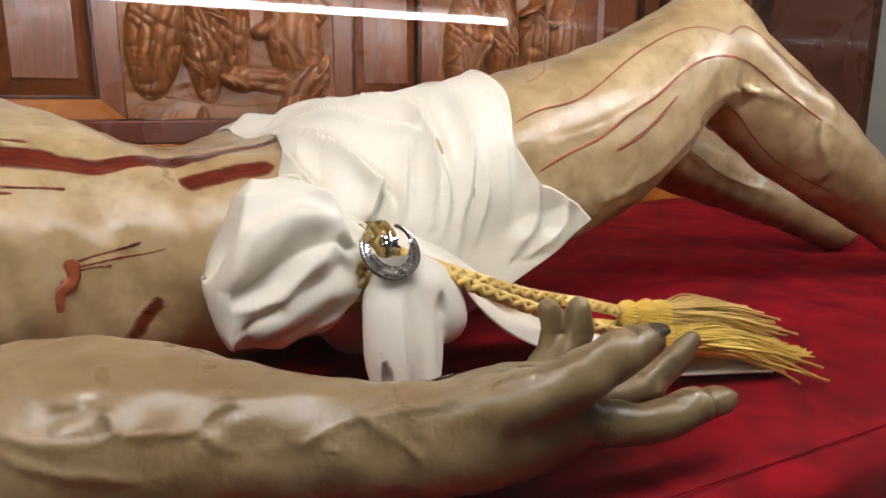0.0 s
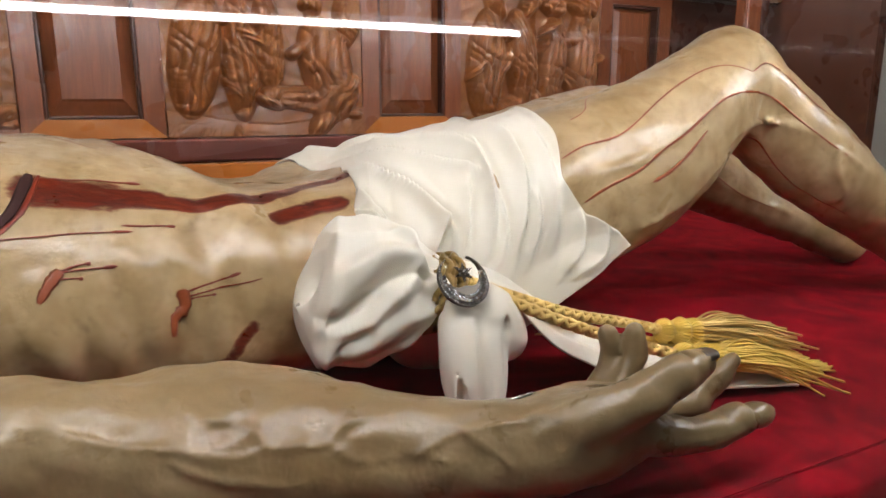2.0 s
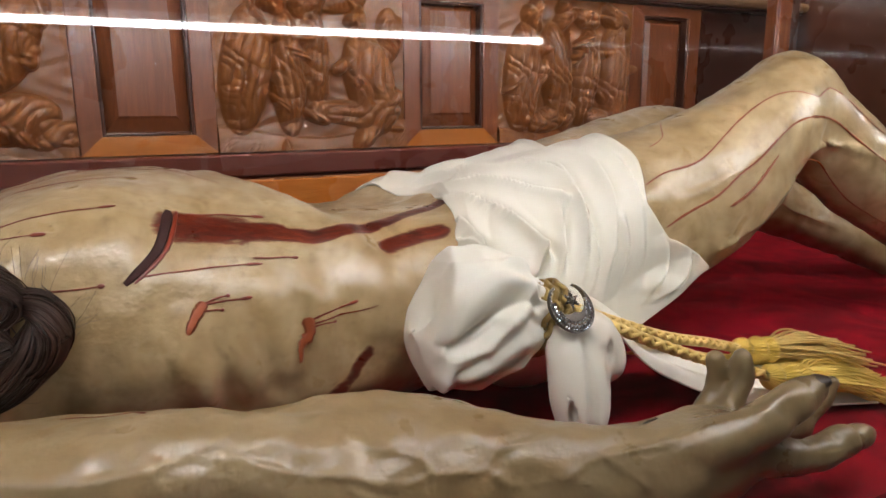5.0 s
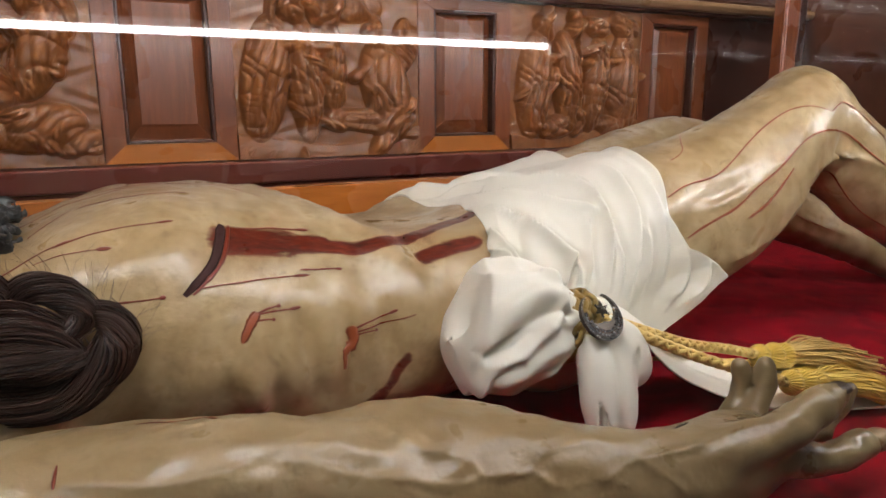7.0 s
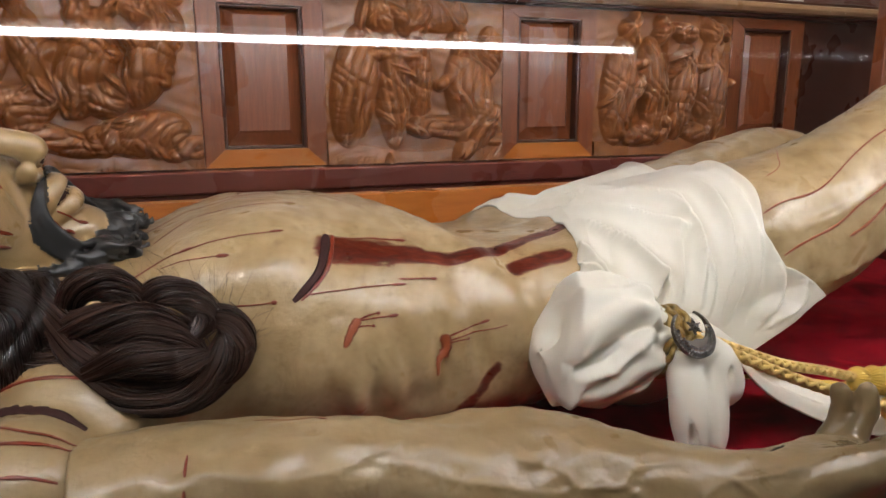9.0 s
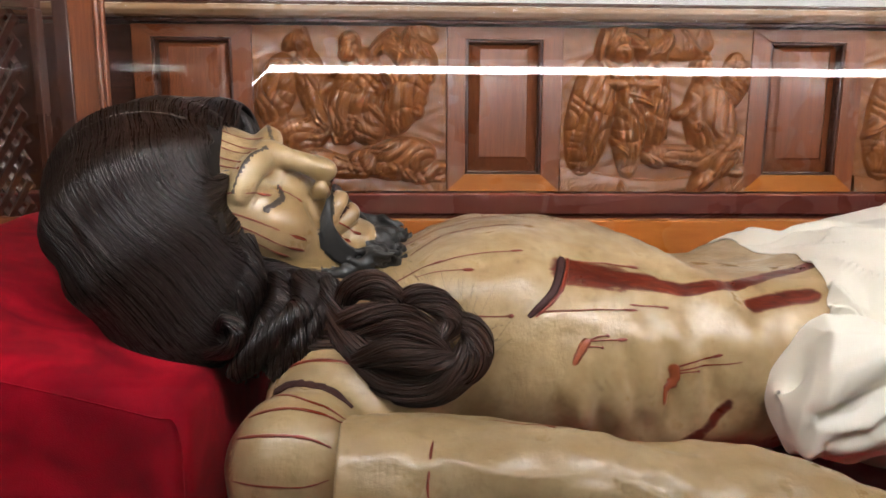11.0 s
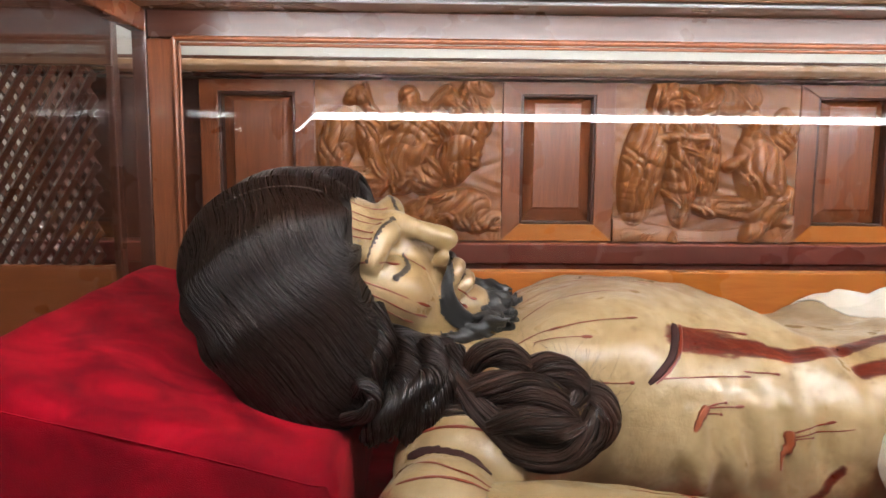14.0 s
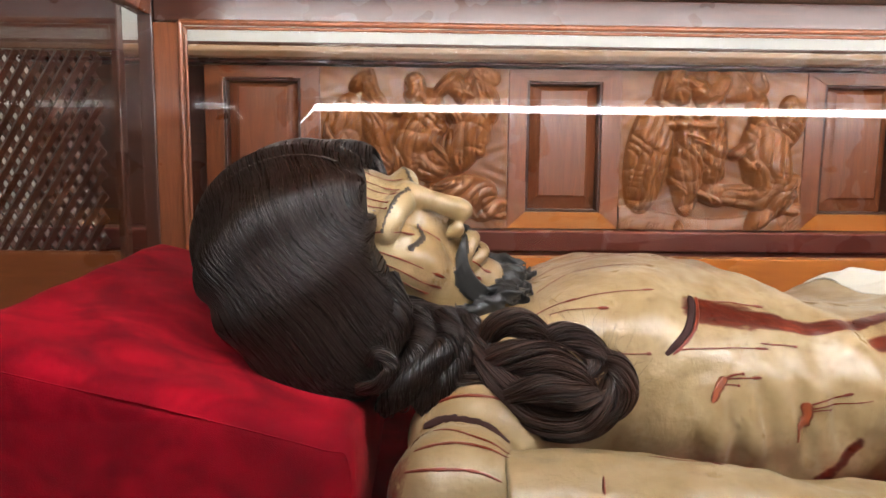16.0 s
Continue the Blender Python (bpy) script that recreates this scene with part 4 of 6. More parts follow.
def head_clay():
    c = Clay(HEAD_O - 0.19, HEAD_O + 0.20, 0.0021)
    c.ball(hp(-0.010, 0.030, 0), (0.104, 0.108, 0.080), HROT)
    c.ball(hp(0.030, -0.020, 0), (0.070, 0.098, 0.068), HROT, k=0.03)
    c.ball(hp(0.040, -0.088, 0), (0.054, 0.042, 0.048), HROT, k=0.025)
    for s in (-1, 1):
        # cheek bone, socket, closed lid with its crease, brow
        c.ball(hp(0.068, -0.026, s * 0.042), (0.024, 0.026, 0.024), HROT, k=0.022)
        c.ball(hp(0.107, 0.000, s * 0.035), (0.026, 0.019, 0.024), HROT, k=0.010, cut=True)
        c.ball(hp(0.071, -0.002, s * 0.035), (0.0205, 0.0150, 0.0190), HROT, k=0.003)
        c.chain([hp(0.100, 0.020, s * 0.010), hp(0.095, 0.026, s * 0.030), hp(0.078, 0.021, s * 0.053)], [0.004, 0.0045, 0.004], 8, 0.016)
        c.chain(c_snap(c, [hp(0.086, 0.010, s * 0.016), hp(0.088, 0.013, s * 0.033), hp(0.074, 0.008, s * 0.052)], 10), [0.0012, 0.0016, 0.0012], 10, 0.003, cut=True)
        c.chain(c_snap(c, [hp(0.084, -0.006, s * 0.018), hp(0.088, -0.013, s * 0.034), hp(0.078, -0.008, s * 0.051)], 14), [0.0018, 0.0030, 0.0024], 14, 0.0015, mat=4)
        c.chain(c_snap(c, [hp(0.103, 0.024, s * 0.012), hp(0.099, 0.031, s * 0.032), hp(0.080, 0.026, s * 0.056)], 12), [0.0016, 0.0022, 0.0012], 12, 0.0015, mat=4)
        # wing of the nose and nostril
        c.ball(hp(0.107, -0.037, s * 0.0115), (0.0105, 0.0085, 0.0065), HROT, k=0.006)
        c.ball(hp(0.113, -0.046, s * 0.0075), (0.0055, 0.0045, 0.0038), HROT, k=0.002, mat=2, cut=True)
        c.chain([hp(0.096, -0.036, s * 0.022), hp(0.094, -0.050, s * 0.029), hp(0.088, -0.064, s * 0.034)], [0.0016, 0.0022, 0.001], 8, 0.008, cut=True)
    c.chain([hp(0.098, 0.024, 0), hp(0.108, 0.004, 0), hp(0.116, -0.014, 0), hp(0.124, -0.031, 0)], [0.0095, 0.0062, 0.0068, 0.0092], 12, 0.009)
    # parted lips
    c.chain([hp(0.092, -0.064, -0.021), hp(0.106, -0.060, 0), hp(0.092, -0.064, 0.021)], [0.004, 0.0068, 0.004], 10, 0.006)
    c.chain([hp(0.090, -0.074, -0.018), hp(0.101, -0.077, 0), hp(0.090, -0.074, 0.018)], [0.004, 0.0076, 0.004], 10, 0.006)
    c.chain([hp(0.094, -0.068, -0.018), hp(0.108, -0.068, 0), hp(0.094, -0.068, 0.018)], [0.001, 0.0022, 0.001], 10, 0.002, mat=2, cut=True)
    c.ball(hp(0.082, -0.102, 0), (0.020, 0.016, 0.022), HROT, k=0.012)
    # moustache: long carved strands from the nose round the mouth
    rng = np.random.RandomState(8)
    for s in (-1, 1):
        for i in range(9):
            o = i / 8
            w = 0.0034 * math.sin(i * 2.1)
            c.chain([hp(0.108 - 0.006 * o, -0.049 - 0.004 * o, s * (0.004 + 0.005 * o)), hp(0.104 - 0.012 * o, -0.053 - 0.004 * o + w, s * (0.018 + 0.006 * o)), hp(0.094 - 0.016 * o, -0.066 - w, s * (0.029 + 0.007 * o)), hp(0.088 - 0.014 * o, -0.086 + w, s * (0.031 + 0.009 * o)), hp(0.088 - 0.012 * o, -0.102, s * (0.028 + 0.009 * o))],
                    [0.0014, 0.0024, 0.0027, 0.0026, 0.0014], 18, 0.0010, mat=1)
        # full beard: wavy ribs of hair that run from the cheek along the jaw to the chin
        for i in range(64):
            a = (i + rng.uniform(-0.4, 0.4)) / 63
            b = rng.uniform(0, 1)
            root = hp(0.008 + 0.074 * a, -0.050 - 0.050 * a - 0.016 * b, s * (0.0715 - 0.034 * a ** 1.5 - 0.006 * b))
            way = HF * (0.35 + 0.55 * a) - HU * (0.75 - 0.10 * a) - HS * s * 0.20 * (1 - a)
            side = np.cross(way, HS * s); side /= np.linalg.norm(side)
            long = 0.026 + 0.014 * rng.rand()
            ph = rng.uniform(0, 6)
            pts = [root + way * long * f + side * 0.0030 * math.sin(f * 9 + ph) + HS * s * (0.0030 * math.cos(f * 9 + ph) - 0.006 * f) for f in np.linspace(0, 1, 6)]
            c.chain(pts, [0.0018, 0.0029, 0.0032, 0.0030, 0.0027, 0.0014], 13, 0.0008, mat=1)
    for i in range(44):
        a = rng.uniform(-1, 1)
        root = hp(0.082 + rng.uniform(-0.014, 0.012), -0.104 + rng.uniform(-0.010, 0.004), a * 0.030)
        way = HF * 0.55 - HU * 0.80 + HS * a * 0.10
        ph = rng.uniform(0, 6)
        long = rng.uniform(0.026, 0.044)
        pts = [root + way * long * f + HS * 0.0034 * math.sin(f * 10 + ph) + HF * 0.0030 * math.cos(f * 10 + ph) for f in np.linspace(0, 1, 6)]
        pts.append(pts[-1] + HF * 0.005 + HU * 0.003)
        c.chain(pts, [0.0026, 0.0036, 0.0038, 0.0035, 0.0032, 0.0028, 0.0014], 15, 0.0008, mat=1)
    # ear and neck
    c.ball(hp(-0.02, -0.035, 0.080), (0.015, 0.028, 0.009), HROT, k=0.006)
    c.cone(hp(-0.015, -0.08, 0), hp(-0.02, -0.15, 0), 0.056, 0.060, 0.03)
    return c


def paint_path(heap, tree, pts, width, n=26, mat=1, drop=0.0, seed=0, flat=0.35):
    """A run of paint laid on the skin, with an uneven edge and a drop at its end."""
    rng = np.random.RandomState(seed)
    path, ups = [], []
    for p in spline(pts, n):
        hit = tree.find_nearest(Vector(p))
        q = np.array(hit[0]) + np.array(hit[1]) * 0.0007
        path.append(q)
        ups.append(np.array(hit[1]))
    path, ups = np.array(path), np.array(ups)
    for _ in range(3):
        path[1:-1] = (path[:-2] + 2 * path[1:-1] + path[2:]) / 4
    w = width * (0.75 + 0.5 * rng.rand(n) if mat != 3 else 1.0) * np.interp(np.linspace(0, 1, n), [0, 0.08, 0.8, 1], [0.5, 1, 0.8, 0.45])
    if drop:
        w[-4:-1] = drop
        w[-1] = drop * 0.3
    heap.tube(path, w, 6, mat, flat, ups)


def make_statue():
    from mathutils.bvhtree import BVHTree
    heap = Heap()
    allv, allq = [], []
    base = 0
    for clay in (BODY, arm_clay(), head_clay()):
        v, q, m = clay.skin()
        # 0 flesh, 1 beard, 2 dark of nostrils and mouth, 4 brow
        slot = np.choose(m, [0, 2, 3, 3, 4])
        heap.v.append(v)
        heap.q.append(q + heap.n)
        heap.m += slot.tolist()
        heap.n += len(v)
        allv.append(v)
        allq.append(q + base)
        base += len(v)
    tree = BVHTree.FromPolygons(np.vstack(allv).tolist(), np.vstack(allq).tolist())
    skin_count = base
    runs = [
        # thin runs over the breast
        ([(-0.303, 0.614, 0.198), (-0.278, 0.617, 0.211), (-0.248, 0.606, 0.225)], 0.0011, 0.0018), ([(-0.277, 0.609, 0.207), (-0.251, 0.597, 0.216), (-0.219, 0.588, 0.219)], 0.0008, 0.0020),
        ([(-0.261, 0.609, 0.219), (-0.229, 0.602, 0.231), (-0.196, 0.603, 0.234), (-0.169, 0.605, 0.235)], 0.0011, 0.0018), ([(-0.310, 0.67, 0.21), (-0.26, 0.70, 0.245), (-0.186, 0.72, 0.256)], 0.0009, 0),
        ([(-0.228, 0.74, 0.250), (-0.17, 0.72, 0.256), (-0.122, 0.700, 0.252), (-0.076, 0.668, 0.242)], 0.0007, 0), ([(-0.30, 0.75, 0.22), (-0.18, 0.77, 0.25), (-0.05, 0.78, 0.24)], 0.0009, 0), ([(-0.30, 0.65, 0.21), (-0.23, 0.66, 0.25), (-0.15, 0.67, 0.252)], 0.0009, 0),
        ([(-0.220, 0.565, 0.179), (-0.199, 0.563, 0.179), (-0.183, 0.562, 0.180)], 0.0009, 0.0018),
        # round the side wound
        ([(-0.162, 0.563, 0.183), (-0.124, 0.568, 0.183), (-0.090, 0.573, 0.183), (-0.057, 0.578, 0.182)], 0.0009, 0.0014), ([(-0.116, 0.609, 0.224), (-0.080, 0.615, 0.220), (-0.047, 0.617, 0.216)], 0.0016, 0.0022), ([(-0.065, 0.580, 0.187), (-0.042, 0.583, 0.185), (-0.023, 0.584, 0.184)], 0.0012, 0.0016),
        # lower wounds
        ([(-0.114, 0.554, 0.157), (-0.102, 0.555, 0.161), (-0.090, 0.557, 0.162)], 0.0012, 0.0016), ([(-0.114, 0.554, 0.157), (-0.099, 0.554, 0.158), (-0.072, 0.557, 0.158)], 0.0011, 0.0016), ([(-0.116, 0.552, 0.152), (-0.106, 0.552, 0.152), (-0.097, 0.551, 0.151)], 0.0011, 0.0015),
        ([(-0.028, 0.56, 0.126), (-0.010, 0.57, 0.130), (0.008, 0.575, 0.133), (0.026, 0.575, 0.136)], 0.0012, 0.0016), ([(-0.026, 0.56, 0.123), (0.000, 0.57, 0.126), (0.044, 0.575, 0.129)], 0.0011, 0), ([(-0.026, 0.56, 0.119), (-0.014, 0.57, 0.121), (0.000, 0.57, 0.121)], 0.0010, 0.0014),
        ([(-0.116, 0.56, 0.052), (-0.099, 0.574, 0.055), (-0.089, 0.572, 0.059)], 0.0010, 0), ([(-0.10, 0.575, 0.045), (-0.085, 0.578, 0.048), (-0.071, 0.581, 0.050)], 0.0010, 0),
        # legs
        ([(0.368, 0.567, 0.225), (0.397, 0.567, 0.239), (0.435, 0.562, 0.246), (0.465, 0.564, 0.261), (0.512, 0.576, 0.288), (0.560, 0.585, 0.311), (0.596, 0.584, 0.326), (0.628, 0.577, 0.330), (0.658, 0.570, 0.322)], 0.0015, 0),
        ([(0.386, 0.548, 0.179), (0.415, 0.542, 0.197), (0.455, 0.539, 0.210), (0.487, 0.544, 0.232), (0.527, 0.545, 0.249), (0.560, 0.552, 0.270), (0.604, 0.560, 0.293), (0.655, 0.565, 0.299), (0.703, 0.572, 0.292), (0.728, 0.566, 0.273), (0.771, 0.548, 0.242), (0.822, 0.534, 0.211), (0.925, 0.534, 0.171)], 0.0020, 0),
        ([(0.470, 0.535, 0.198), (0.498, 0.537, 0.209), (0.530, 0.543, 0.227), (0.563, 0.549, 0.252)], 0.0028, 0), ([(0.68, 0.58, 0.235), (0.722, 0.590, 0.218), (0.765, 0.584, 0.181), (0.810, 0.565, 0.151), (0.853, 0.553, 0.132)], 0.0016, 0),
        ([(0.658, 0.570, 0.322), (0.70, 0.60, 0.325), (0.78, 0.58, 0.27), (0.88, 0.552, 0.205)], 0.0014, 0), ([(0.40, 0.60, 0.258), (0.43, 0.61, 0.263), (0.46, 0.64, 0.278)], 0.0010, 0), ([(0.80, 0.76, 0.19), (0.88, 0.735, 0.135), (0.95, 0.715, 0.105)], 0.0014, 0),
        # shoulder cap and upper arm
        ([(-0.396, 0.489, 0.130), (-0.368, 0.471, 0.135), (-0.348, 0.466, 0.129), (-0.332, 0.462, 0.121)], 0.0018, 0), ([(-0.410, 0.470, 0.118), (-0.374, 0.460, 0.132), (-0.347, 0.458, 0.126), (-0.334, 0.456, 0.121)], 0.0020, 0),
        ([(-0.419, 0.458, 0.107), (-0.392, 0.442, 0.117), (-0.362, 0.438, 0.117), (-0.342, 0.439, 0.108)], 0.0018, 0), ([(-0.421, 0.442, 0.080), (-0.389, 0.421, 0.086), (-0.361, 0.421, 0.085), (-0.343, 0.428, 0.087)], 0.0010, 0),
        ([(-0.40, 0.540, 0.135), (-0.377, 0.530, 0.146), (-0.347, 0.525, 0.145), (-0.300, 0.528, 0.132)], 0.0022, 0), ([(-0.39, 0.555, 0.140), (-0.36, 0.55, 0.150), (-0.31, 0.545, 0.145)], 0.0016, 0),
        ([(-0.216, 0.461, 0.119), (-0.195, 0.450, 0.118), (-0.177, 0.445, 0.116), (-0.168, 0.430, 0.114)], 0.0010, 0.0016), ([(-0.262, 0.43, 0.115), (-0.264, 0.41, 0.085), (-0.262, 0.405, 0.05)], 0.0014, 0),
    ]
    slit = [(-0.129, 0.610, 0.228), (-0.135, 0.589, 0.214), (-0.143, 0.576, 0.200), (-0.157, 0.566, 0.188), (-0.169, 0.561, 0.179)]
    # wound slit and shoulder joint as near-black bands laid on the skin
    paint_path(heap, tree, slit, 0.0046, 26, 3, 0, 90, 0.16)
    paint_path(heap, tree, [(-0.404, 0.528, 0.119), (-0.374, 0.505, 0.138), (-0.349, 0.495, 0.137), (-0.328, 0.488, 0.122)], 0.0058, 26, 3, 0, 92, 0.15)
    paint_path(heap, tree, [(x + 0.007, y, z) for x, y, z in slit], 0.0022, 22, 1, 0, 91, 0.3)
    for i, (p, w, d) in enumerate(runs):
        paint_path(heap, tree, p, w * 0.85, 24 + 12 * (len(p) > 4), 5 if 0.3 < p[0][0] else 1, d, i)
    paint_path(heap, tree, [(-0.112, 0.556, 0.158), (-0.121, 0.55, 0.148), (-0.128, 0.546, 0.136)], 0.0046, 18, 5, 0, 93, 0.15)
    paint_path(heap, tree, [(-0.028, 0.555, 0.130), (-0.027, 0.552, 0.112), (-0.032, 0.552, 0.092)], 0.0056, 18, 5, 0, 94, 0.15)
    # runs on the face, from the crown of the brow down
    for i, (a, b) in enumerate((((0.084, 0.080, 0.006), (0.106, 0.038, 0.010)), ((0.086, 0.074, 0.016), (0.104, 0.036, 0.020)), ((0.082, 0.070, 0.026), (0.098, 0.040, 0.034)), ((0.080, 0.062, 0.036), (0.094, 0.034, 0.040)), ((0.088, 0.076, -0.008), (0.108, 0.040, -0.010)),
                                ((0.068, 0.036, 0.056), (0.092, -0.002, 0.040)), ((0.090, -0.004, 0.020), (0.100, -0.030, 0.026)), ((0.062, 0.022, 0.062), (0.078, -0.052, 0.048)), ((0.056, 0.014, 0.066), (0.070, -0.060, 0.054)), ((0.048, 0.004, 0.068), (0.060, -0.050, 0.062)), ((0.040, -0.012, 0.070), (0.048, -0.062, 0.066)), ((0.090, -0.066, 0.026), (0.088, -0.092, 0.022)), ((0.094, -0.066, 0.018), (0.092, -0.098, 0.010)))):
        mid = tuple((p + q) / 2 for p, q in zip(a, b))
        paint_path(heap, tree, [hp(*a), hp(mid[0] + 0.004, mid[1] + 0.003, mid[2] + 0.004), hp(*b)], 0.0009, 18, 1, 0.0016, i + 50)
    ob = heap.part("statue", [M_FLESH, M_LINE, M_BEARD, M_WOUNDSHADE, M_LASH, M_RUST])
    # masks for red paint and for the greyed, worn hand
    co = np.empty(len(ob.data.vertices) * 3)
    ob.data.vertices.foreach_get("co", co)
    co = co.reshape(-1, 3)
    red = np.zeros(len(co))
    def smear(pts, width, gain=1.0):
        nonlocal red
        p = c_snap(BODY, pts, 30) if pts[0][0] > -0.3 else spline(pts, 30)
        d = np.full(len(co), 9.0)
        for q in p:
            d = np.minimum(d, np.linalg.norm(co - q, axis=1))
        red = np.maximum(red, gain * np.clip(1.25 - d / width, 0, 1))
    smear([(-0.128, 0.597, 0.216), (-0.097, 0.598, 0.211), (-0.075, 0.602, 0.207)], 0.019)
    smear([(-0.10, 0.600, 0.210), (-0.067, 0.602, 0.207), (-0.037, 0.604, 0.204)], 0.0125, 1.2)
    smear([(-0.05, 0.602, 0.204), (-0.016, 0.604, 0.200), (0.007, 0.606, 0.196), (0.043, 0.616, 0.198), (0.085, 0.635, 0.201), (0.126, 0.649, 0.206), (0.155, 0.652, 0.212)], 0.0082, 1.6)
    smear([(0.068, 0.602, 0.178), (0.090, 0.606, 0.183), (0.13, 0.606, 0.187)], 0.0105, 1.1)
    smear([(-0.001, 0.582, 0.051), (0.016, 0.572, 0.070), (0.032, 0.560, 0.088)], 0.007, 0.75)
    smear([(-0.022, 0.583, 0.049), (0.0, 0.578, 0.059), (0.017, 0.573, 0.067)], 0.006, 0.65)
    smear([hp(0.080, 0.088, 0.008), hp(0.080, 0.082, 0.024)], 0.009, 0.8)
    smear([hp(0.050, 0.0, 0.068), hp(0.044, -0.02, 0.070)], 0.007, 0.6)
    smear([(-0.43, 0.47, 0.10), (-0.43, 0.45, 0.06)], 0.03, 0.5)
    grime = (co[:, 1] < 0.53 - 0.16 * np.clip((co[:, 0] + 0.33) / 0.5, 0, 1) + 0.06 * (co[:, 0] > 0.2)) * (co[:, 0] < 0.42) * (0.36 + 0.52 * np.clip((co[:, 0] - 0.02) / 0.22, 0, 1))
    for nm, val in (("red", red), ("grime", np.clip(grime, 0, 1))):
        at = ob.data.attributes.new(nm, "FLOAT", "POINT")
        at.data.foreach_set("value", val.astype(np.float32))
    return tagged(ob, "life-size recumbent carved wooden figure with painted skin on the bed", "statue")


BODY = body_clay()
statue = make_statue()

# ---- wig of dark hair ----
def make_wig():
    from mathutils.bvhtree import BVHTree
    wig = tagged(empty("wig", (-0.54, 0.65, 0.15)), "long dark brown wig with a middle parting and curled ends", "wig")
    off = np.array((-0.54, 0.65, 0.15))
    c = Clay((-0.70, 0.47, 0.10), (-0.18, 0.85, 0.42), 0.004)
    c.ball((-0.535, 0.648, 0.268), (0.108, 0.112, 0.112))
    c.ball((-0.520, 0.600, 0.245), (0.085, 0.062, 0.112), k=0.03)
    c.ball((-0.515, 0.715, 0.260), (0.080, 0.050, 0.098), k=0.03)
    c.ball((-0.500, 0.590, 0.180), (0.065, 0.050, 0.060), k=0.03)
    c.ball((-0.490, 0.592, 0.235), (0.075, 0.040, 0.095), k=0.03)
    # the face stays free: the hair ends along a line from the brow to the jaw
    way = HF - 0.65 * HU
    way /= np.linalg.norm(way)
    c.ball(hp(0.056, 0.020, 0) + way * 0.34, (0.34, 0.34, 0.34), k=0.010, cut=True)
    # a roll of hair over the far temple
    c.chain([(-0.530, 0.690, 0.350), (-0.492, 0.702, 0.352), (-0.468, 0.712, 0.335)], [0.03, 0.024, 0.016], 8, 0.02)
    v, q, _ = c.skin()
    raw_part("cap", v - off, q, M_UNDERHAIR, wig)
    tree = BVHTree.FromPolygons(v.tolist(), q.tolist())
    ax0, ax1 = np.array((-0.468, 0.612, 0.372)), np.array((-0.640, 0.640, 0.270))
    axis = ax1 - ax0
    axis /= np.linalg.norm(axis)
    cen = np.array((-0.535, 0.640, 0.262))
    rng = np.random.RandomState(4)
    near, far = Heap(), Heap()
    def strand(heap, s, sgn, sweep, lift):
        tilt = rng.normal(0, 0.0025)
        # hair combed from the parting round the skull
        path = []
        base = cen + axis * ((ax0 - cen) @ axis + s * 0.20)
        up = np.cross(axis, (0, 1, 0)); up = up if up[2] > 0 else -up
        up /= np.linalg.norm(up)
        out = np.array((0, -sgn, 0.0)); out -= axis * (out @ axis)
        out /= np.linalg.norm(out)
        for a in np.linspace(0.30 if sgn > 0 else -0.30, sweep, 26):
            w = 0.0040 * math.sin(a * 5.2 + s * 2.0 + tilt * 40) - 0.022 * max(a - 1.0, 0) * (1 - s) + tilt * a
            p = base + axis * (w - 0.030 * max(a - 0.6, 0) * (s - 0.25)) + 0.18 * (math.cos(a) * up + math.sin(a) * out)
            d = Vector(base + axis * w - p).normalized()
            hit = tree.ray_cast(Vector(p), d)
            if hit[0] is None:
                if path:
                    break
                continue
            n = np.array(hit[1])
            # even waves across the combed hair
            path.append(np.array(hit[0]) + n * (lift + 0.0022 + 0.0036 * math.sin(a * 8.5 - s * 1.6)))
        if len(path) > 4:
            path = np.array(path)
            path[1:-1] = (path[:-2] + 2 * path[1:-1] + path[2:]) / 4
            heap.tube(path - off, np.interp(np.linspace(0, 1, len(path)), [0, 0.1, 0.85, 1], [0.5, 1, 1, 0.4]) * rng.uniform(0.0004, 0.0009), 3)
    for i in range(5200):
        strand(near, rng.uniform(-0.12, 1.06), 1, rng.uniform(2.0, 2.9), rng.uniform(0.0, 0.0018))
    for i in range(1300):
        strand(far, rng.uniform(-0.12, 1.06), -1, rng.uniform(1.2, 1.8), rng.uniform(0.0, 0.0018))
    tagged(near.part("combed_hair", M_HAIR, wig, "smooth glossy combed hair"), kind="stuff")
    tagged(far.part("combed_hair", M_HAIR, wig), kind="stuff")
    # the stitched parting
    part_line = [np.array(tree.find_nearest(Vector(ax0 + axis * s * 0.2 + np.array((0, -0.040, 0.035))))[0]) for s in np.linspace(0.0, 0.95, 40)]
    h = Heap()
    for i, p in enumerate(part_line[:-1]):
        for r in (-1, 1):
            h.tube(np.array([p + (0, r * 0.0028, 0.0035), p + axis * 0.004 + (0, -r * 0.0018, 0.0055)]) - off, 0.0006, 4)
    h.part("parting", plain("grey_lace", (0.16, 0.145, 0.13), 0.7), wig, "grey stitched parting lace")
    # curled locks falling over neck and breast
    def lock(name, pts, radii, turns, count, mat, seed, n=44):
        """A lock: a dull core under fine strands that wind slowly round it."""
        rng = np.random.RandomState(seed)
        core = spline(pts, n)
        rad = 0.9 * np.interp(np.linspace(0, 1, n), np.linspace(0, 1, len(radii)), radii)
        tan = np.gradient(core, axis=0)
        tan /= np.linalg.norm(tan, axis=1)[:, None]
        s1 = np.cross(tan, (0.1, 1, 0.2)); s1 /= np.linalg.norm(s1, axis=1)[:, None]
        s2 = np.cross(s1, tan)
        heap = Heap()
        heap.tube(core - off, rad * 0.68, 12, 1)
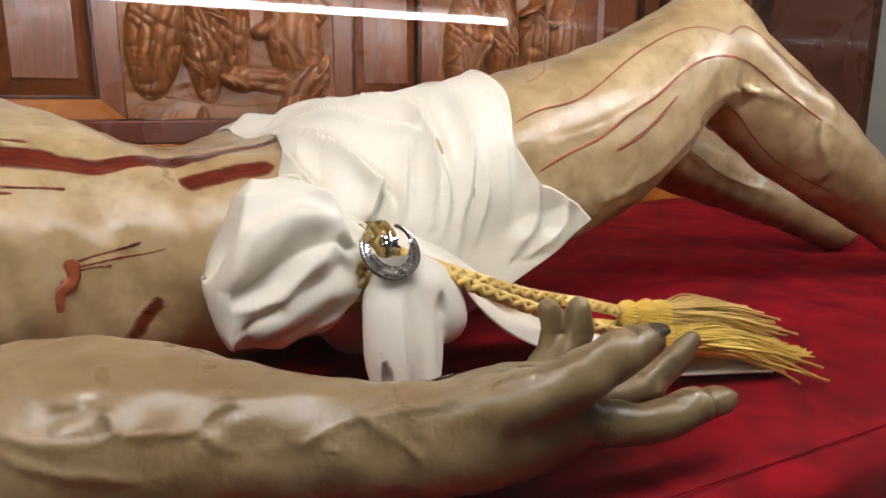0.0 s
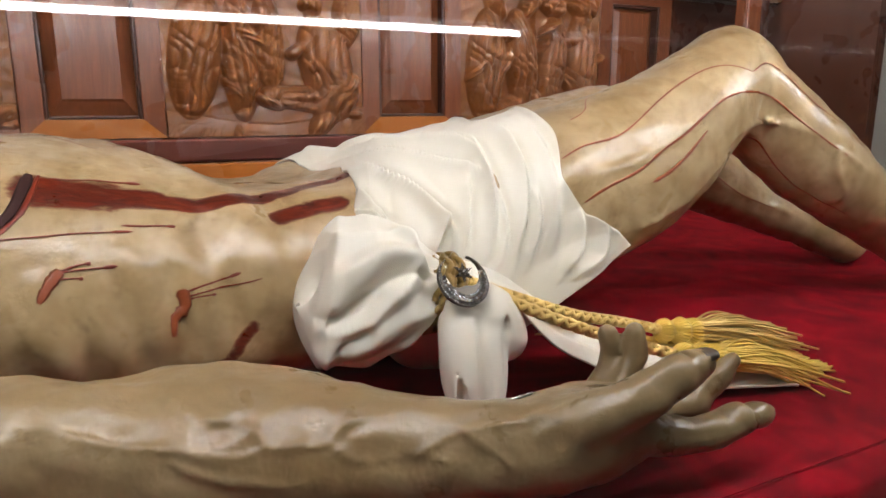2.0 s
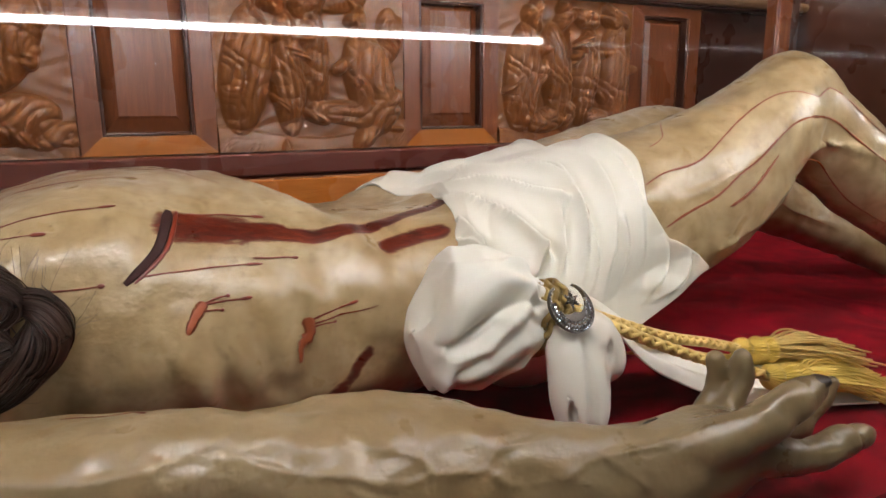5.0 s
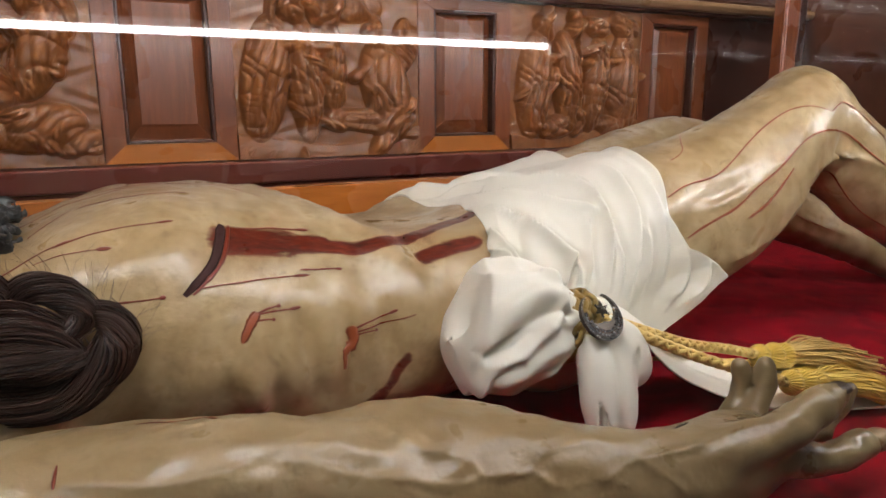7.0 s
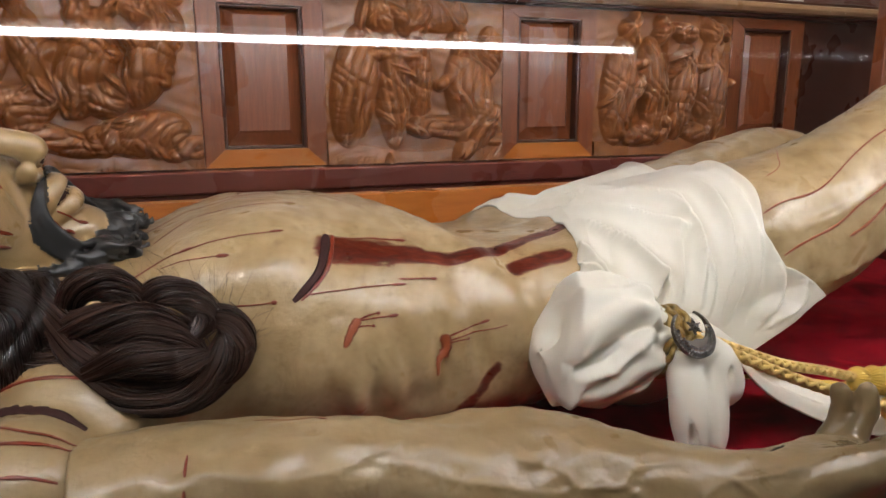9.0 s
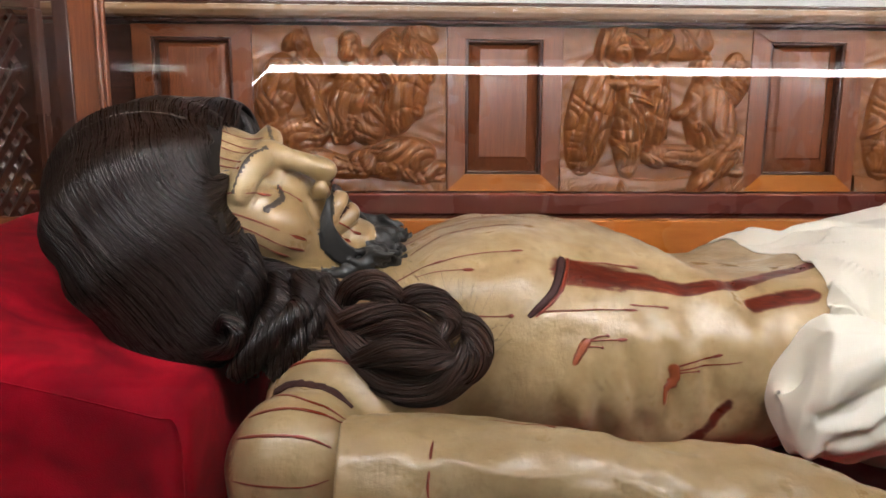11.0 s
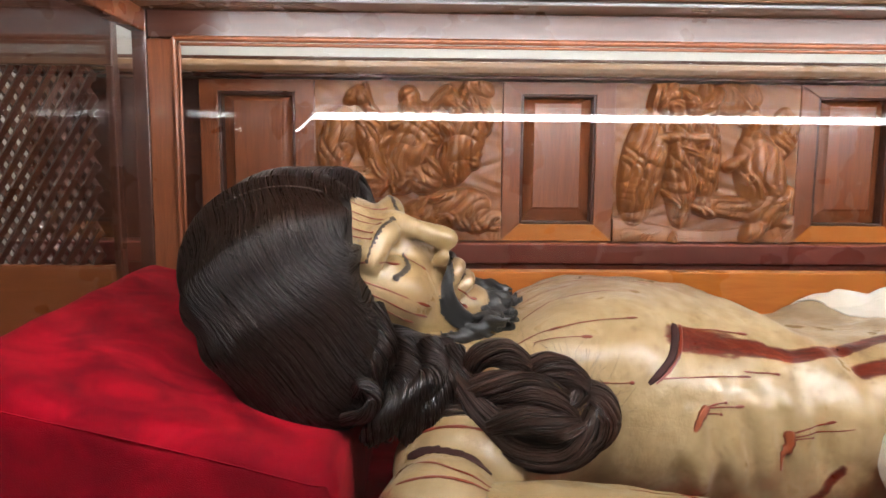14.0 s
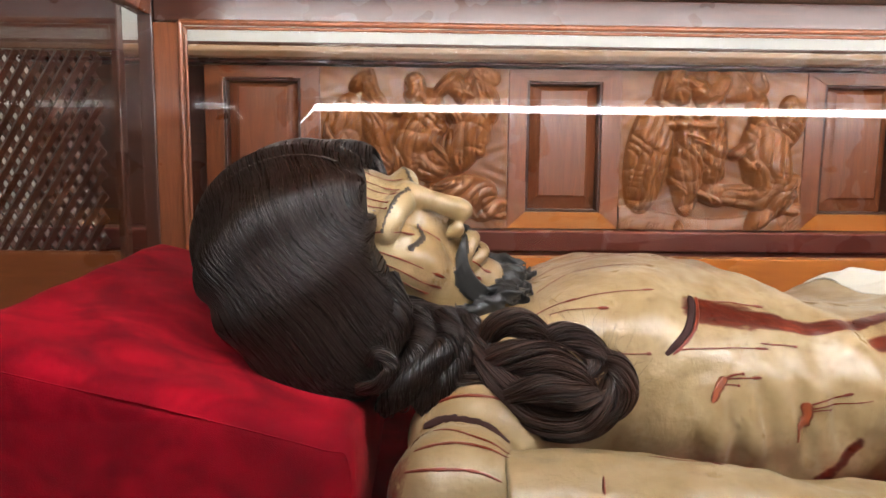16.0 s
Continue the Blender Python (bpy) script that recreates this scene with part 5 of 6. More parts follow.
        for i in range(count):
            ph = rng.uniform(0, 2 * math.pi)
            a = ph + np.linspace(0, turns * rng.uniform(0.9, 1.1) * 2 * math.pi, n)
            groove = 1.0 - 0.14 * np.abs(np.sin(5.5 * ph + seed)) ** 2
            r = rad * (rng.uniform(0.93, 1.05) * groove + 0.04 * np.sin(np.linspace(0, 9, n) + ph))
            p = core + r[:, None] * (np.cos(a)[:, None] * s1 + np.sin(a)[:, None] * s2)
            if rng.rand() < 0.06:
                p += rng.normal(0, 0.3, 3) * rad[:, None] * np.linspace(0, 1, n)[:, None] ** 2
            i1 = n - rng.randint(0, 6)
            heap.tube(p[:i1] - off, rng.uniform(0.00035, 0.0008), 3)
        return heap.part(name, [mat, M_UNDERHAIR], wig, "curled lock of hair")
    # dark ringlets below the ear
    for k, (pts, radii, turns, count) in enumerate((
            ([(-0.445, 0.585, 0.250), (-0.432, 0.565, 0.212), (-0.441, 0.558, 0.186), (-0.450, 0.555, 0.163), (-0.436, 0.555, 0.148)], [0.016, 0.018, 0.015, 0.012, 0.006], 1.1, 260),
            ([(-0.385, 0.585, 0.215), (-0.379, 0.558, 0.189), (-0.402, 0.548, 0.166), (-0.430, 0.545, 0.143), (-0.446, 0.545, 0.126)], [0.012, 0.018, 0.019, 0.016, 0.008], 1.6, 300),
            ([(-0.358, 0.580, 0.211), (-0.363, 0.560, 0.184), (-0.385, 0.548, 0.155), (-0.412, 0.545, 0.130)], [0.010, 0.016, 0.018, 0.012], 1.3, 280),
            ([(-0.412, 0.590, 0.212), (-0.404, 0.562, 0.184), (-0.419, 0.556, 0.158), (-0.440, 0.552, 0.128)], [0.014, 0.019, 0.018, 0.010], 1.5, 280),
            ([(-0.467, 0.542, 0.150), (-0.445, 0.536, 0.156), (-0.434, 0.536, 0.174), (-0.447, 0.538, 0.186), (-0.458, 0.542, 0.174)], [0.006, 0.008, 0.008, 0.007, 0.004], 0.6, 140),
            ([(-0.470, 0.595, 0.215), (-0.434, 0.585, 0.173), (-0.405, 0.580, 0.150), (-0.366, 0.575, 0.142)], [0.026, 0.028, 0.026, 0.018], 0.5, 240),
            ([(-0.440, 0.598, 0.226), (-0.399, 0.598, 0.208), (-0.360, 0.595, 0.205)], [0.014, 0.015, 0.010], 0.6, 200))):
        lock("ringlet", pts, radii, turns, count, M_HAIR, 11 + k)
    # the browner mass of rolled curls on the breast
    for k, (pts, radii, turns, count) in enumerate((
            ([(-0.356, 0.560, 0.190), (-0.332, 0.536, 0.160), (-0.304, 0.526, 0.134), (-0.264, 0.524, 0.126), (-0.236, 0.528, 0.140), (-0.222, 0.535, 0.162), (-0.230, 0.545, 0.184)], [0.012, 0.020, 0.022, 0.021, 0.019, 0.015, 0.008], 0.35, 420),
            ([(-0.362, 0.560, 0.168), (-0.324, 0.540, 0.180), (-0.292, 0.534, 0.182), (-0.266, 0.528, 0.168), (-0.246, 0.524, 0.147)], [0.014, 0.019, 0.019, 0.016, 0.008], 0.4, 380),
            ([(-0.350, 0.570, 0.184), (-0.334, 0.556, 0.208), (-0.312, 0.550, 0.212), (-0.298, 0.544, 0.198), (-0.308, 0.534, 0.180)], [0.010, 0.014, 0.016, 0.014, 0.006], 0.4, 280),
            ([(-0.300, 0.556, 0.186), (-0.276, 0.548, 0.202), (-0.254, 0.544, 0.196), (-0.243, 0.536, 0.180), (-0.258, 0.526, 0.166)], [0.010, 0.013, 0.014, 0.012, 0.005], 0.45, 280),
            ([(-0.330, 0.520, 0.152), (-0.296, 0.512, 0.160), (-0.268, 0.512, 0.154), (-0.245, 0.518, 0.152)], [0.010, 0.016, 0.016, 0.008], 0.3, 260),
            ([(-0.250, 0.548, 0.182), (-0.226, 0.536, 0.176), (-0.219, 0.528, 0.156), (-0.232, 0.522, 0.138), (-0.252, 0.524, 0.142), (-0.250, 0.520, 0.156)], [0.008, 0.013, 0.015, 0.013, 0.011, 0.005], 0.3, 320),
            ([(-0.395, 0.560, 0.162), (-0.344, 0.548, 0.146), (-0.310, 0.538, 0.136)], [0.018, 0.022, 0.016], 0.3, 260),
            ([(-0.320, 0.565, 0.150), (-0.280, 0.560, 0.155), (-0.245, 0.555, 0.155)], [0.024, 0.028, 0.016], 0.3, 120))):
        lock("curl", pts, radii, turns, count, M_CURL, 31 + k)
    # loose hairs round the curls
    fly = Heap()
    for k in range(90):
        a = rng.uniform(0, 2 * math.pi)
        p = np.array((-0.30 + 0.085 * math.cos(a), 0.545 + rng.normal(0, 0.006), 0.162 + 0.046 * math.sin(a)))
        way = np.array((math.cos(a + 0.9), rng.normal(0, 0.2), math.sin(a + 0.9))) * rng.uniform(0.015, 0.04)
        fly.tube(spline([p, p + way * 0.5 + rng.normal(0, 0.003, 3), p + way + rng.normal(0, 0.006, 3)], 8) - off, 0.00014, 3)
    tagged(fly.part("loose_hair", M_CURL, wig, "fine loose hairs"), kind="stuff")
    return wig


wig = make_wig()

# ---- ivory loincloth with its knot and hanging ends ----
def loincloth():
    cloth = tagged(empty("loincloth", (0.25, 0.6, 0.12)), "draped ivory satin loincloth knotted at the hip", "cloth")
    off = np.array((0.25, 0.6, 0.12))
    nu, nv = 300, 260
    u, v = np.meshgrid(np.linspace(0, 1, nu), np.linspace(0, 1, nv), indexing="ij")
    left = np.interp(v, [0, 0.3, 0.46, 0.65, 0.8, 0.92, 1], [0.140, 0.128, 0.146, 0.160, 0.134, 0.106, 0.108]) + 0.002 * np.sin(v * 40)
    right = np.interp(v, [0, 0.13, 0.25, 0.54, 1], [0.416, 0.380, 0.358, 0.372, 0.380]) + 0.003 * np.sin(v * 23)
    x = left + u * (right - left)
    th0 = np.radians(17 - 65 * np.clip((0.452 - x) / 0.22, 0, 1))
    th = th0 + v * (np.radians(163) - th0)
    rz = 0.118 + 0.044 * np.clip((x - 0.12) / 0.28, 0, 1.1)
    ry = 0.152 + 0.010 * np.sin(np.clip((x - 0.12) / 0.2, 0, 1) * math.pi)
    yc, zc = 0.702 - 0.006 * np.clip((x - 0.3) / 0.15, 0, 1), 0.108
    e = 0.88
    cy, cz = np.cos(th), np.sin(th)
    px, py, pz = x, yc - ry * np.sign(cy) * np.abs(cy) ** e, zc + rz * np.sign(cz) * np.abs(cz) ** e
    # folds fanned out from the knot over the hips, some caught along the waist
    fold = np.zeros_like(x)
    base = np.stack([px, py, pz], -1)
    def ridge(pts, high, wide, fade=0.25):
        """A fold along a line on the cloth, crisp on its lower side and soft on the other."""
        nonlocal fold
        line = spline(pts, 44)
        flat = base[::3, ::3].reshape(-1, 3)
        line = np.array([flat[np.argmin(((flat - p) ** 2).sum(1))] for p in line])
        for _ in range(14):
            line[1:-1] = (line[:-2] + 2 * line[1:-1] + line[2:]) / 4
        tan = np.gradient(line, axis=0)
        near, sign, at = np.full(x.shape, 9.0), np.zeros_like(x), np.zeros_like(x)
        for i, p in enumerate(line):
            q = base - p
            d = np.sqrt((q ** 2).sum(-1))
            hit = d < near
            c = q[..., 0] * tan[i][2] - q[..., 2] * tan[i][0]
            near, sign, at = np.where(hit, d, near), np.where(hit, c, sign), np.where(hit, i / 43, at)
        env = np.clip(at / fade, 0.15, 1) * np.clip((1 - at) / fade, 0.15, 1)
        high, wide = 1.7 * high, 0.85 * wide
        d = near / wide
        fold += high * env * np.where(sign > 0, np.exp(-1.3 * d ** 1.5), np.exp(-3.2 * d ** 1.5))
        fold -= 0.45 * high * env * np.where(sign > 0, 0, np.exp(-((d - 1.1) / 0.5) ** 2))
    ridge([(0.135, 0.66, 0.225), (0.166, 0.63, 0.229), (0.190, 0.574, 0.212), (0.211, 0.547, 0.189), (0.222, 0.537, 0.170), (0.219, 0.531, 0.141)], 0.0085, 0.010)
    ridge([(0.165, 0.70, 0.245), (0.192, 0.645, 0.245), (0.226, 0.597, 0.236), (0.256, 0.575, 0.223), (0.268, 0.570, 0.213)], 0.0080, 0.011)
    ridge([(0.205, 0.70, 0.258), (0.240, 0.64, 0.255), (0.266, 0.597, 0.241), (0.271, 0.577, 0.220), (0.271, 0.547, 0.181), (0.260, 0.532, 0.138)], 0.0095, 0.010)
    ridge([(0.262, 0.65, 0.262), (0.278, 0.597, 0.246), (0.278, 0.561, 0.211), (0.284, 0.536, 0.172), (0.276, 0.527, 0.125)], 0.0070, 0.009)
    ridge([(0.305, 0.67, 0.270), (0.311, 0.604, 0.257), (0.313, 0.563, 0.225), (0.308, 0.546, 0.185), (0.300, 0.538, 0.155), (0.290, 0.534, 0.110)], 0.0090, 0.011)
    ridge([(0.129, 0.609, 0.204), (0.147, 0.600, 0.202), (0.155, 0.577, 0.189), (0.172, 0.560, 0.165)], 0.0090, 0.007)
    ridge([(0.132, 0.585, 0.185), (0.150, 0.578, 0.180), (0.165, 0.562, 0.160)], 0.0070, 0.006)
    ridge([(0.255, 0.573, 0.221), (0.243, 0.548, 0.187), (0.234, 0.529, 0.140)], 0.0070, 0.009)
    ridge([(0.220, 0.544, 0.189), (0.209, 0.537, 0.161), (0.201, 0.538, 0.141)], 0.0055, 0.007)
    ridge([(0.345, 0.62, 0.268), (0.342, 0.552, 0.225), (0.343, 0.533, 0.174), (0.340, 0.544, 0.115)], 0.0050, 0.012)
    ridge([(0.370, 0.534, 0.180), (0.370, 0.538, 0.139), (0.352, 0.542, 0.100)], 0.0075, 0.009)
    ridge([(0.396, 0.535, 0.160), (0.388, 0.538, 0.126), (0.367, 0.536, 0.100)], 0.0070, 0.007)
    ridge([(0.160, 0.760, 0.240), (0.181, 0.732, 0.250), (0.206, 0.680, 0.255), (0.235, 0.640, 0.252)], 0.0070, 0.009)
    ridge([(0.130, 0.80, 0.220), (0.160, 0.78, 0.240), (0.200, 0.74, 0.255), (0.260, 0.70, 0.262)], 0.0060, 0.010)
    ridge([(0.320, 0.560, 0.205), (0.322, 0.545, 0.165), (0.314, 0.536, 0.115)], 0.0045, 0.008)
    fold += 0.0008 * np.sin(x * 60 + v * 20)
    # the waist edge stands off the far hip
    fold += 0.003 * np.exp(-(u / 0.30) ** 2 - ((v - 0.86) / 0.14) ** 2)
    hem = np.exp(-(u * (right - left) / 0.008) ** 2) + np.exp(-((1 - u) * (right - left) / 0.006) ** 2)
    fold += 0.004 * hem - 0.010 * np.clip(0.06 - u, 0, 1) / 0.06
    # pointed corner of cloth over the thigh
    tip = np.exp(-((u - 1) / 0.16) ** 2 - (v / 0.10) ** 2)
    ny, nz = -cy, cz
    ln = np.sqrt(ny ** 2 + nz ** 2)
    py, pz = py + fold * ny / ln - 0.012 * tip, pz + fold * nz / ln - 0.002 * tip
    px = px + 0.022 * tip
    # the cloth lies on the body, never under its skin
    for _ in range(5):
        push = np.clip(0.005 + 0.8 * fold - BODY.sample(px, py, pz), -0.02 * np.exp(-(u / 0.10) ** 2), 0.02)
        for _ in range(3):
            push[1:-1, 1:-1] = (push[1:-1, 1:-1] * 2 + push[:-2, 1:-1] + push[2:, 1:-1] + push[1:-1, :-2] + push[1:-1, 2:]) / 6
        py, pz = py + push * ny / ln, pz + push * nz / ln
    verts = np.stack([px, py, pz], -1).reshape(-1, 3)
    i, j = np.meshgrid(np.arange(nu - 1), np.arange(nv - 1), indexing="ij")
    a = i * nv + j
    wrap = raw_part("wrap", verts - off, np.stack([a, a + nv, a + nv + 1, a + 1], -1).reshape(-1, 4), M_SATIN, cloth)
    m = wrap.modifiers.new("thickness", "SOLIDIFY")
    m.thickness, m.offset = 0.003, -1
    # the gathered puff beside the knot: a bag of cloth with folds drawn in to it
    nu, nv = 150, 260
    u, v = np.meshgrid(np.linspace(0, 1, nu), np.linspace(0, 1, nv), indexing="ij")
    phi = v * 2 * math.pi
    core = spline([(0.071, 0.536, 0.110), (0.090, 0.528, 0.114), (0.132, 0.520, 0.118), (0.168, 0.512, 0.116), (0.200, 0.508, 0.114)], nu)
    prof = np.interp(np.linspace(0, 1, nu), [0, 0.02, 0.07, 0.18, 0.42, 0.65, 0.82, 1], [0.001, 0.022, 0.041, 0.050, 0.053, 0.044, 0.028, 0.020])[:, None]
    # angle 0 faces the front, a quarter turn is up
    def gap(a0):
        return (phi - radians(a0) + math.pi) % (2 * math.pi) - math.pi
    fold = np.zeros_like(u)
    for a0, drift, high, wide, start in ((78, -30, 0.010, 0.20, 0.05), (48, -22, 0.007, 0.15, 0.30), (24, 10, 0.012, 0.22, 0.10), (-8, 34, 0.008, 0.14, 0.35), (-40, 30, 0.013, 0.26, 0.0), (-72, 40, 0.009, 0.18, 0.25), (-105, 30, 0.010, 0.25, 0.05), (120, -30, 0.010, 0.25, 0.1), (150, -20, 0.010, 0.25, 0.2)):
        d = gap(a0) - np.radians(drift) * u - 0.12 * np.sin(u * 6 + a0)
        d = d / wide
        env = np.clip((u - start) / 0.15, 0, 1) * (1 - 0.45 * u)
        fold += high * env * np.where(d > 0, np.exp(-d * d * 1.6), np.exp(-d * d * 0.45))
    # one deep tuck between the upper flap and the roll under it
    tuck = gap(2) + 0.45 * np.cos(u * 5)
    fold -= 0.013 * np.exp(-(tuck / 0.16) ** 2) * np.clip((u - 0.12) / 0.2, 0, 1) * np.clip((0.86 - u) / 0.2, 0, 1)
    fold += 0.0016 * np.sin(phi * 9 + u * 14) * np.clip((u - 0.4) / 0.3, 0, 1)
    r = prof + fold * np.clip(prof / 0.03, 0, 1) - 0.004
    def crease(pts, high, wide):
        nonlocal r
        grid = np.stack([core[:, None, 0] + 0 * r, core[:, None, 1] - r * np.cos(phi) * 0.92, core[:, None, 2] + r * np.sin(phi) * 1.22], -1)
        d = np.full(r.shape, 9.0)
        for p in spline(pts, 30):
            d = np.minimum(d, np.sqrt(((grid - p) ** 2).sum(-1)))
        r = r + high * np.exp(-(d / wide) ** 1.6)
    crease([(0.140, 0.500, 0.175), (0.154, 0.490, 0.165), (0.156, 0.484, 0.148), (0.144, 0.476, 0.130)], 0.0085, 0.007)
    crease([(0.166, 0.496, 0.165), (0.168, 0.488, 0.145), (0.158, 0.480, 0.128)], -0.0090, 0.007)
    crease([(0.068, 0.530, 0.130), (0.068, 0.500, 0.110), (0.080, 0.487, 0.098), (0.108, 0.477, 0.103), (0.123, 0.476, 0.114), (0.136, 0.474, 0.126)], 0.0075, 0.006)
    crease([(0.072, 0.520, 0.120), (0.078, 0.496, 0.108), (0.104, 0.480, 0.112), (0.122, 0.478, 0.124)], -0.0065, 0.006)
    crease([(0.092, 0.491, 0.068), (0.096, 0.478, 0.082), (0.111, 0.473, 0.092)], -0.0085, 0.006)
    crease([(0.096, 0.541, 0.179), (0.084, 0.505, 0.153), (0.085, 0.487, 0.121)], 0.0040, 0.008)
    tall = 1.22 + 0.05 * np.sin(phi)
    pts = np.stack([core[:, None, 0] + 0.010 * np.sin(phi) * (1 - u) - 0.006 * np.cos(phi * 2) * (1 - u), core[:, None, 1] - r * np.cos(phi) * 0.92, np.maximum(core[:, None, 2] + r * np.sin(phi) * tall, 0.02)], -1)
    i, j = np.meshgrid(np.arange(nu - 1), np.arange(nv - 1), indexing="ij")
    a = i * nv + j
    raw_part("knot_puff", pts.reshape(-1, 3) - off, np.stack([a, a + 1, a + nv + 1, a + nv], -1).reshape(-1, 4), M_SATIN, cloth, "gathered puff of ivory satin")
    # short hanging end: a folded tube of cloth, open below
    c = Clay((0.15, 0.42, -0.002), (0.30, 0.56, 0.17), 0.0025)
    c.chain([(0.197, 0.496, 0.112), (0.192, 0.472, 0.088), (0.190, 0.458, 0.052), (0.194, 0.450, 0.022)], [0.011, 0.018, 0.020, 0.016], 14, 0.008, squash=((0, 1, 0.2), 0.75))
    c.chain([(0.212, 0.496, 0.112), (0.228, 0.480, 0.092), (0.243, 0.474, 0.068)], [0.015, 0.025, 0.018], 12, 0.008, squash=((0, 1, 0.2), 0.8))
    c.chain([(0.214, 0.480, 0.090), (0.216, 0.464, 0.056), (0.211, 0.454, 0.022)], [0.016, 0.015, 0.012], 12, 0.008)
    c.chain([(0.204, 0.462, 0.098), (0.203, 0.446, 0.070), (0.200, 0.436, 0.024)], [0.003, 0.0060, 0.0075], 12, 0.003, cut=True)
    c.chain([(0.232, 0.462, 0.098), (0.230, 0.452, 0.075), (0.226, 0.446, 0.045)], [0.002, 0.0045, 0.003], 12, 0.003, cut=True)
    c.chain([(0.180, 0.462, 0.080), (0.180, 0.448, 0.050), (0.184, 0.440, 0.020)], [0.002, 0.004, 0.003], 12, 0.003, cut=True)
    c.ball((0.200, 0.442, 0.012), (0.013, 0.010, 0.016), k=0.004, cut=True)
    v, q, _ = c.skin()
    raw_part("hanging_end", v - off, q, M_SATIN, cloth)
    # long end spread out on the bed
    mid = spline([(0.205, 0.515, 0.125), (0.27, 0.530, 0.100), (0.34, 0.510, 0.055), (0.43, 0.470, 0.022), (0.545, 0.430, 0.010)], 120)
    half = np.interp(np.linspace(0, 1, 120), [0, 0.15, 0.45, 1], [0.018, 0.046, 0.060, 0.058])
    u, v = np.meshgrid(np.linspace(0, 1, 120), np.linspace(-1, 1, 90), indexing="ij")
    tan = np.gradient(mid, axis=0)
    side = np.stack([tan[:, 1], -tan[:, 0], 0 * tan[:, 0]], 1)
    side /= np.linalg.norm(side, axis=1)[:, None]
    p = mid[:, None] + (half[:, None] * v)[..., None] * side[:, None]
    wave = 0.012 * (1 - 0.75 * u) * np.cos(v * 3.0 - 0.5) + 0.006 * (1 - u) * np.sin(v * 8 + 2 * u) + 0.002 * np.sin(v * 15 + 5 * u)
    p[..., 2] += wave - 0.018 * np.clip(np.abs(v) - 0.4, 0, 1) * (1 - 0.8 * u)
    low = 0.004 + 0.001 * np.sin(v * 20)
    p[..., 2] = np.maximum(p[..., 2], low)
    i, j = np.meshgrid(np.arange(119), np.arange(89), indexing="ij")
    a = i * 90 + j
    end = raw_part("long_end", p.reshape(-1, 3) - off, np.stack([a, a + 1, a + 91, a + 90], -1).reshape(-1, 4), M_SATIN, cloth)
    m = end.modifiers.new("thickness", "SOLIDIFY")
    m.thickness, m.offset = 0.002, 0
    return cloth


loincloth()

# ---- gold cord with its tassels, and the jewelled brooch ----
def braid(path, r, twist, mats, name, parent, off, label=""):
    n = len(path)
    tan = np.gradient(path, axis=0)
    tan /= np.linalg.norm(tan, axis=1)[:, None]
    s1 = np.cross(tan, (0, 0, 1.0)); s1 /= np.linalg.norm(s1, axis=1)[:, None]
    s2 = np.cross(s1, tan)
    length = np.concatenate([[0], np.cumsum(np.linalg.norm(np.diff(path, axis=0), axis=1))])
    heap = Heap()
    for k in range(4):
        a = length * twist * (1 if k % 2 else -1) + k * math.pi / 2
        p = path + 0.62 * r * (np.cos(a)[:, None] * s1 + np.sin(a)[:, None] * s2)
        heap.tube(p, 0.52 * r, 6)
    heap.v = [v - off for v in heap.v]
    return heap.part(name, mats, parent, label)


def tassel(cord, path, end, off, seed, bright):
    rng = np.random.RandomState(seed)
    d = np.array(end, float) - path[-1]
    d /= np.linalg.norm(d)
    side = np.cross(d, (0, 0, 1.0)); side /= np.linalg.norm(side)
    up = np.cross(side, d)
    prof = [(-0.012, 0.006), (-0.006, 0.012), (0.0, 0.013), (0.006, 0.009), (0.010, 0.007), (0.014, 0.012), (0.022, 0.0155), (0.028, 0.012), (0.031, 0.009), (0.036, 0.0145), (0.043, 0.015), (0.046, 0.012)]
    base = path[-1]
    heap = Heap()
    heap.tube(np.array([base + d * a for a, _ in prof]) - off, [r for _, r in prof], 22)
    for k in range(24):
        a = k * 2 * math.pi / 24
        ring = math.cos(a) * side + math.sin(a) * up
        heap.tube(np.array([base + d * s + ring * r for s, r in prof[:]]) - off, 0.0011, 4)
    knob = heap.part("tassel_head", M_GOLDBRIGHT, cord, "ribbed gold tassel head")
    heap = Heap()
    span = np.linalg.norm(np.array(end) - base)
    for k in range(150):
        a = rng.uniform(0, 2 * math.pi)
        rr = 0.011 * math.sqrt(rng.rand())
        p0 = base + d * 0.042 + rr * (math.cos(a) * side + math.sin(a) * up)
        spread = rng.normal(0, 0.020)
        tip = base + d * (span * rng.uniform(0.82, 1.06)) + side * (spread + rr * math.cos(a) * 1.6)
        tip[2] = max(0.003, 0.004 + rr * 0.8 * (1 + math.sin(a)))
        mid = (p0 + tip) / 2 + side * rng.normal(0, 0.008) + np.array((0, 0, 0.35 * (p0[2] - tip[2]) * rng.rand() + 0.003))
        pth = spline([p0, mid, tip], 16)
        pth[:, 2] = np.maximum(pth[:, 2], 0.0028)
        heap.tube(pth - off, 0.00125 * rng.uniform(0.8, 1.15), 5)
    tagged(heap.part("fringe", M_GOLDBRIGHT if bright else M_GOLD, cord, "gold fringe threads"), kind="stuff")


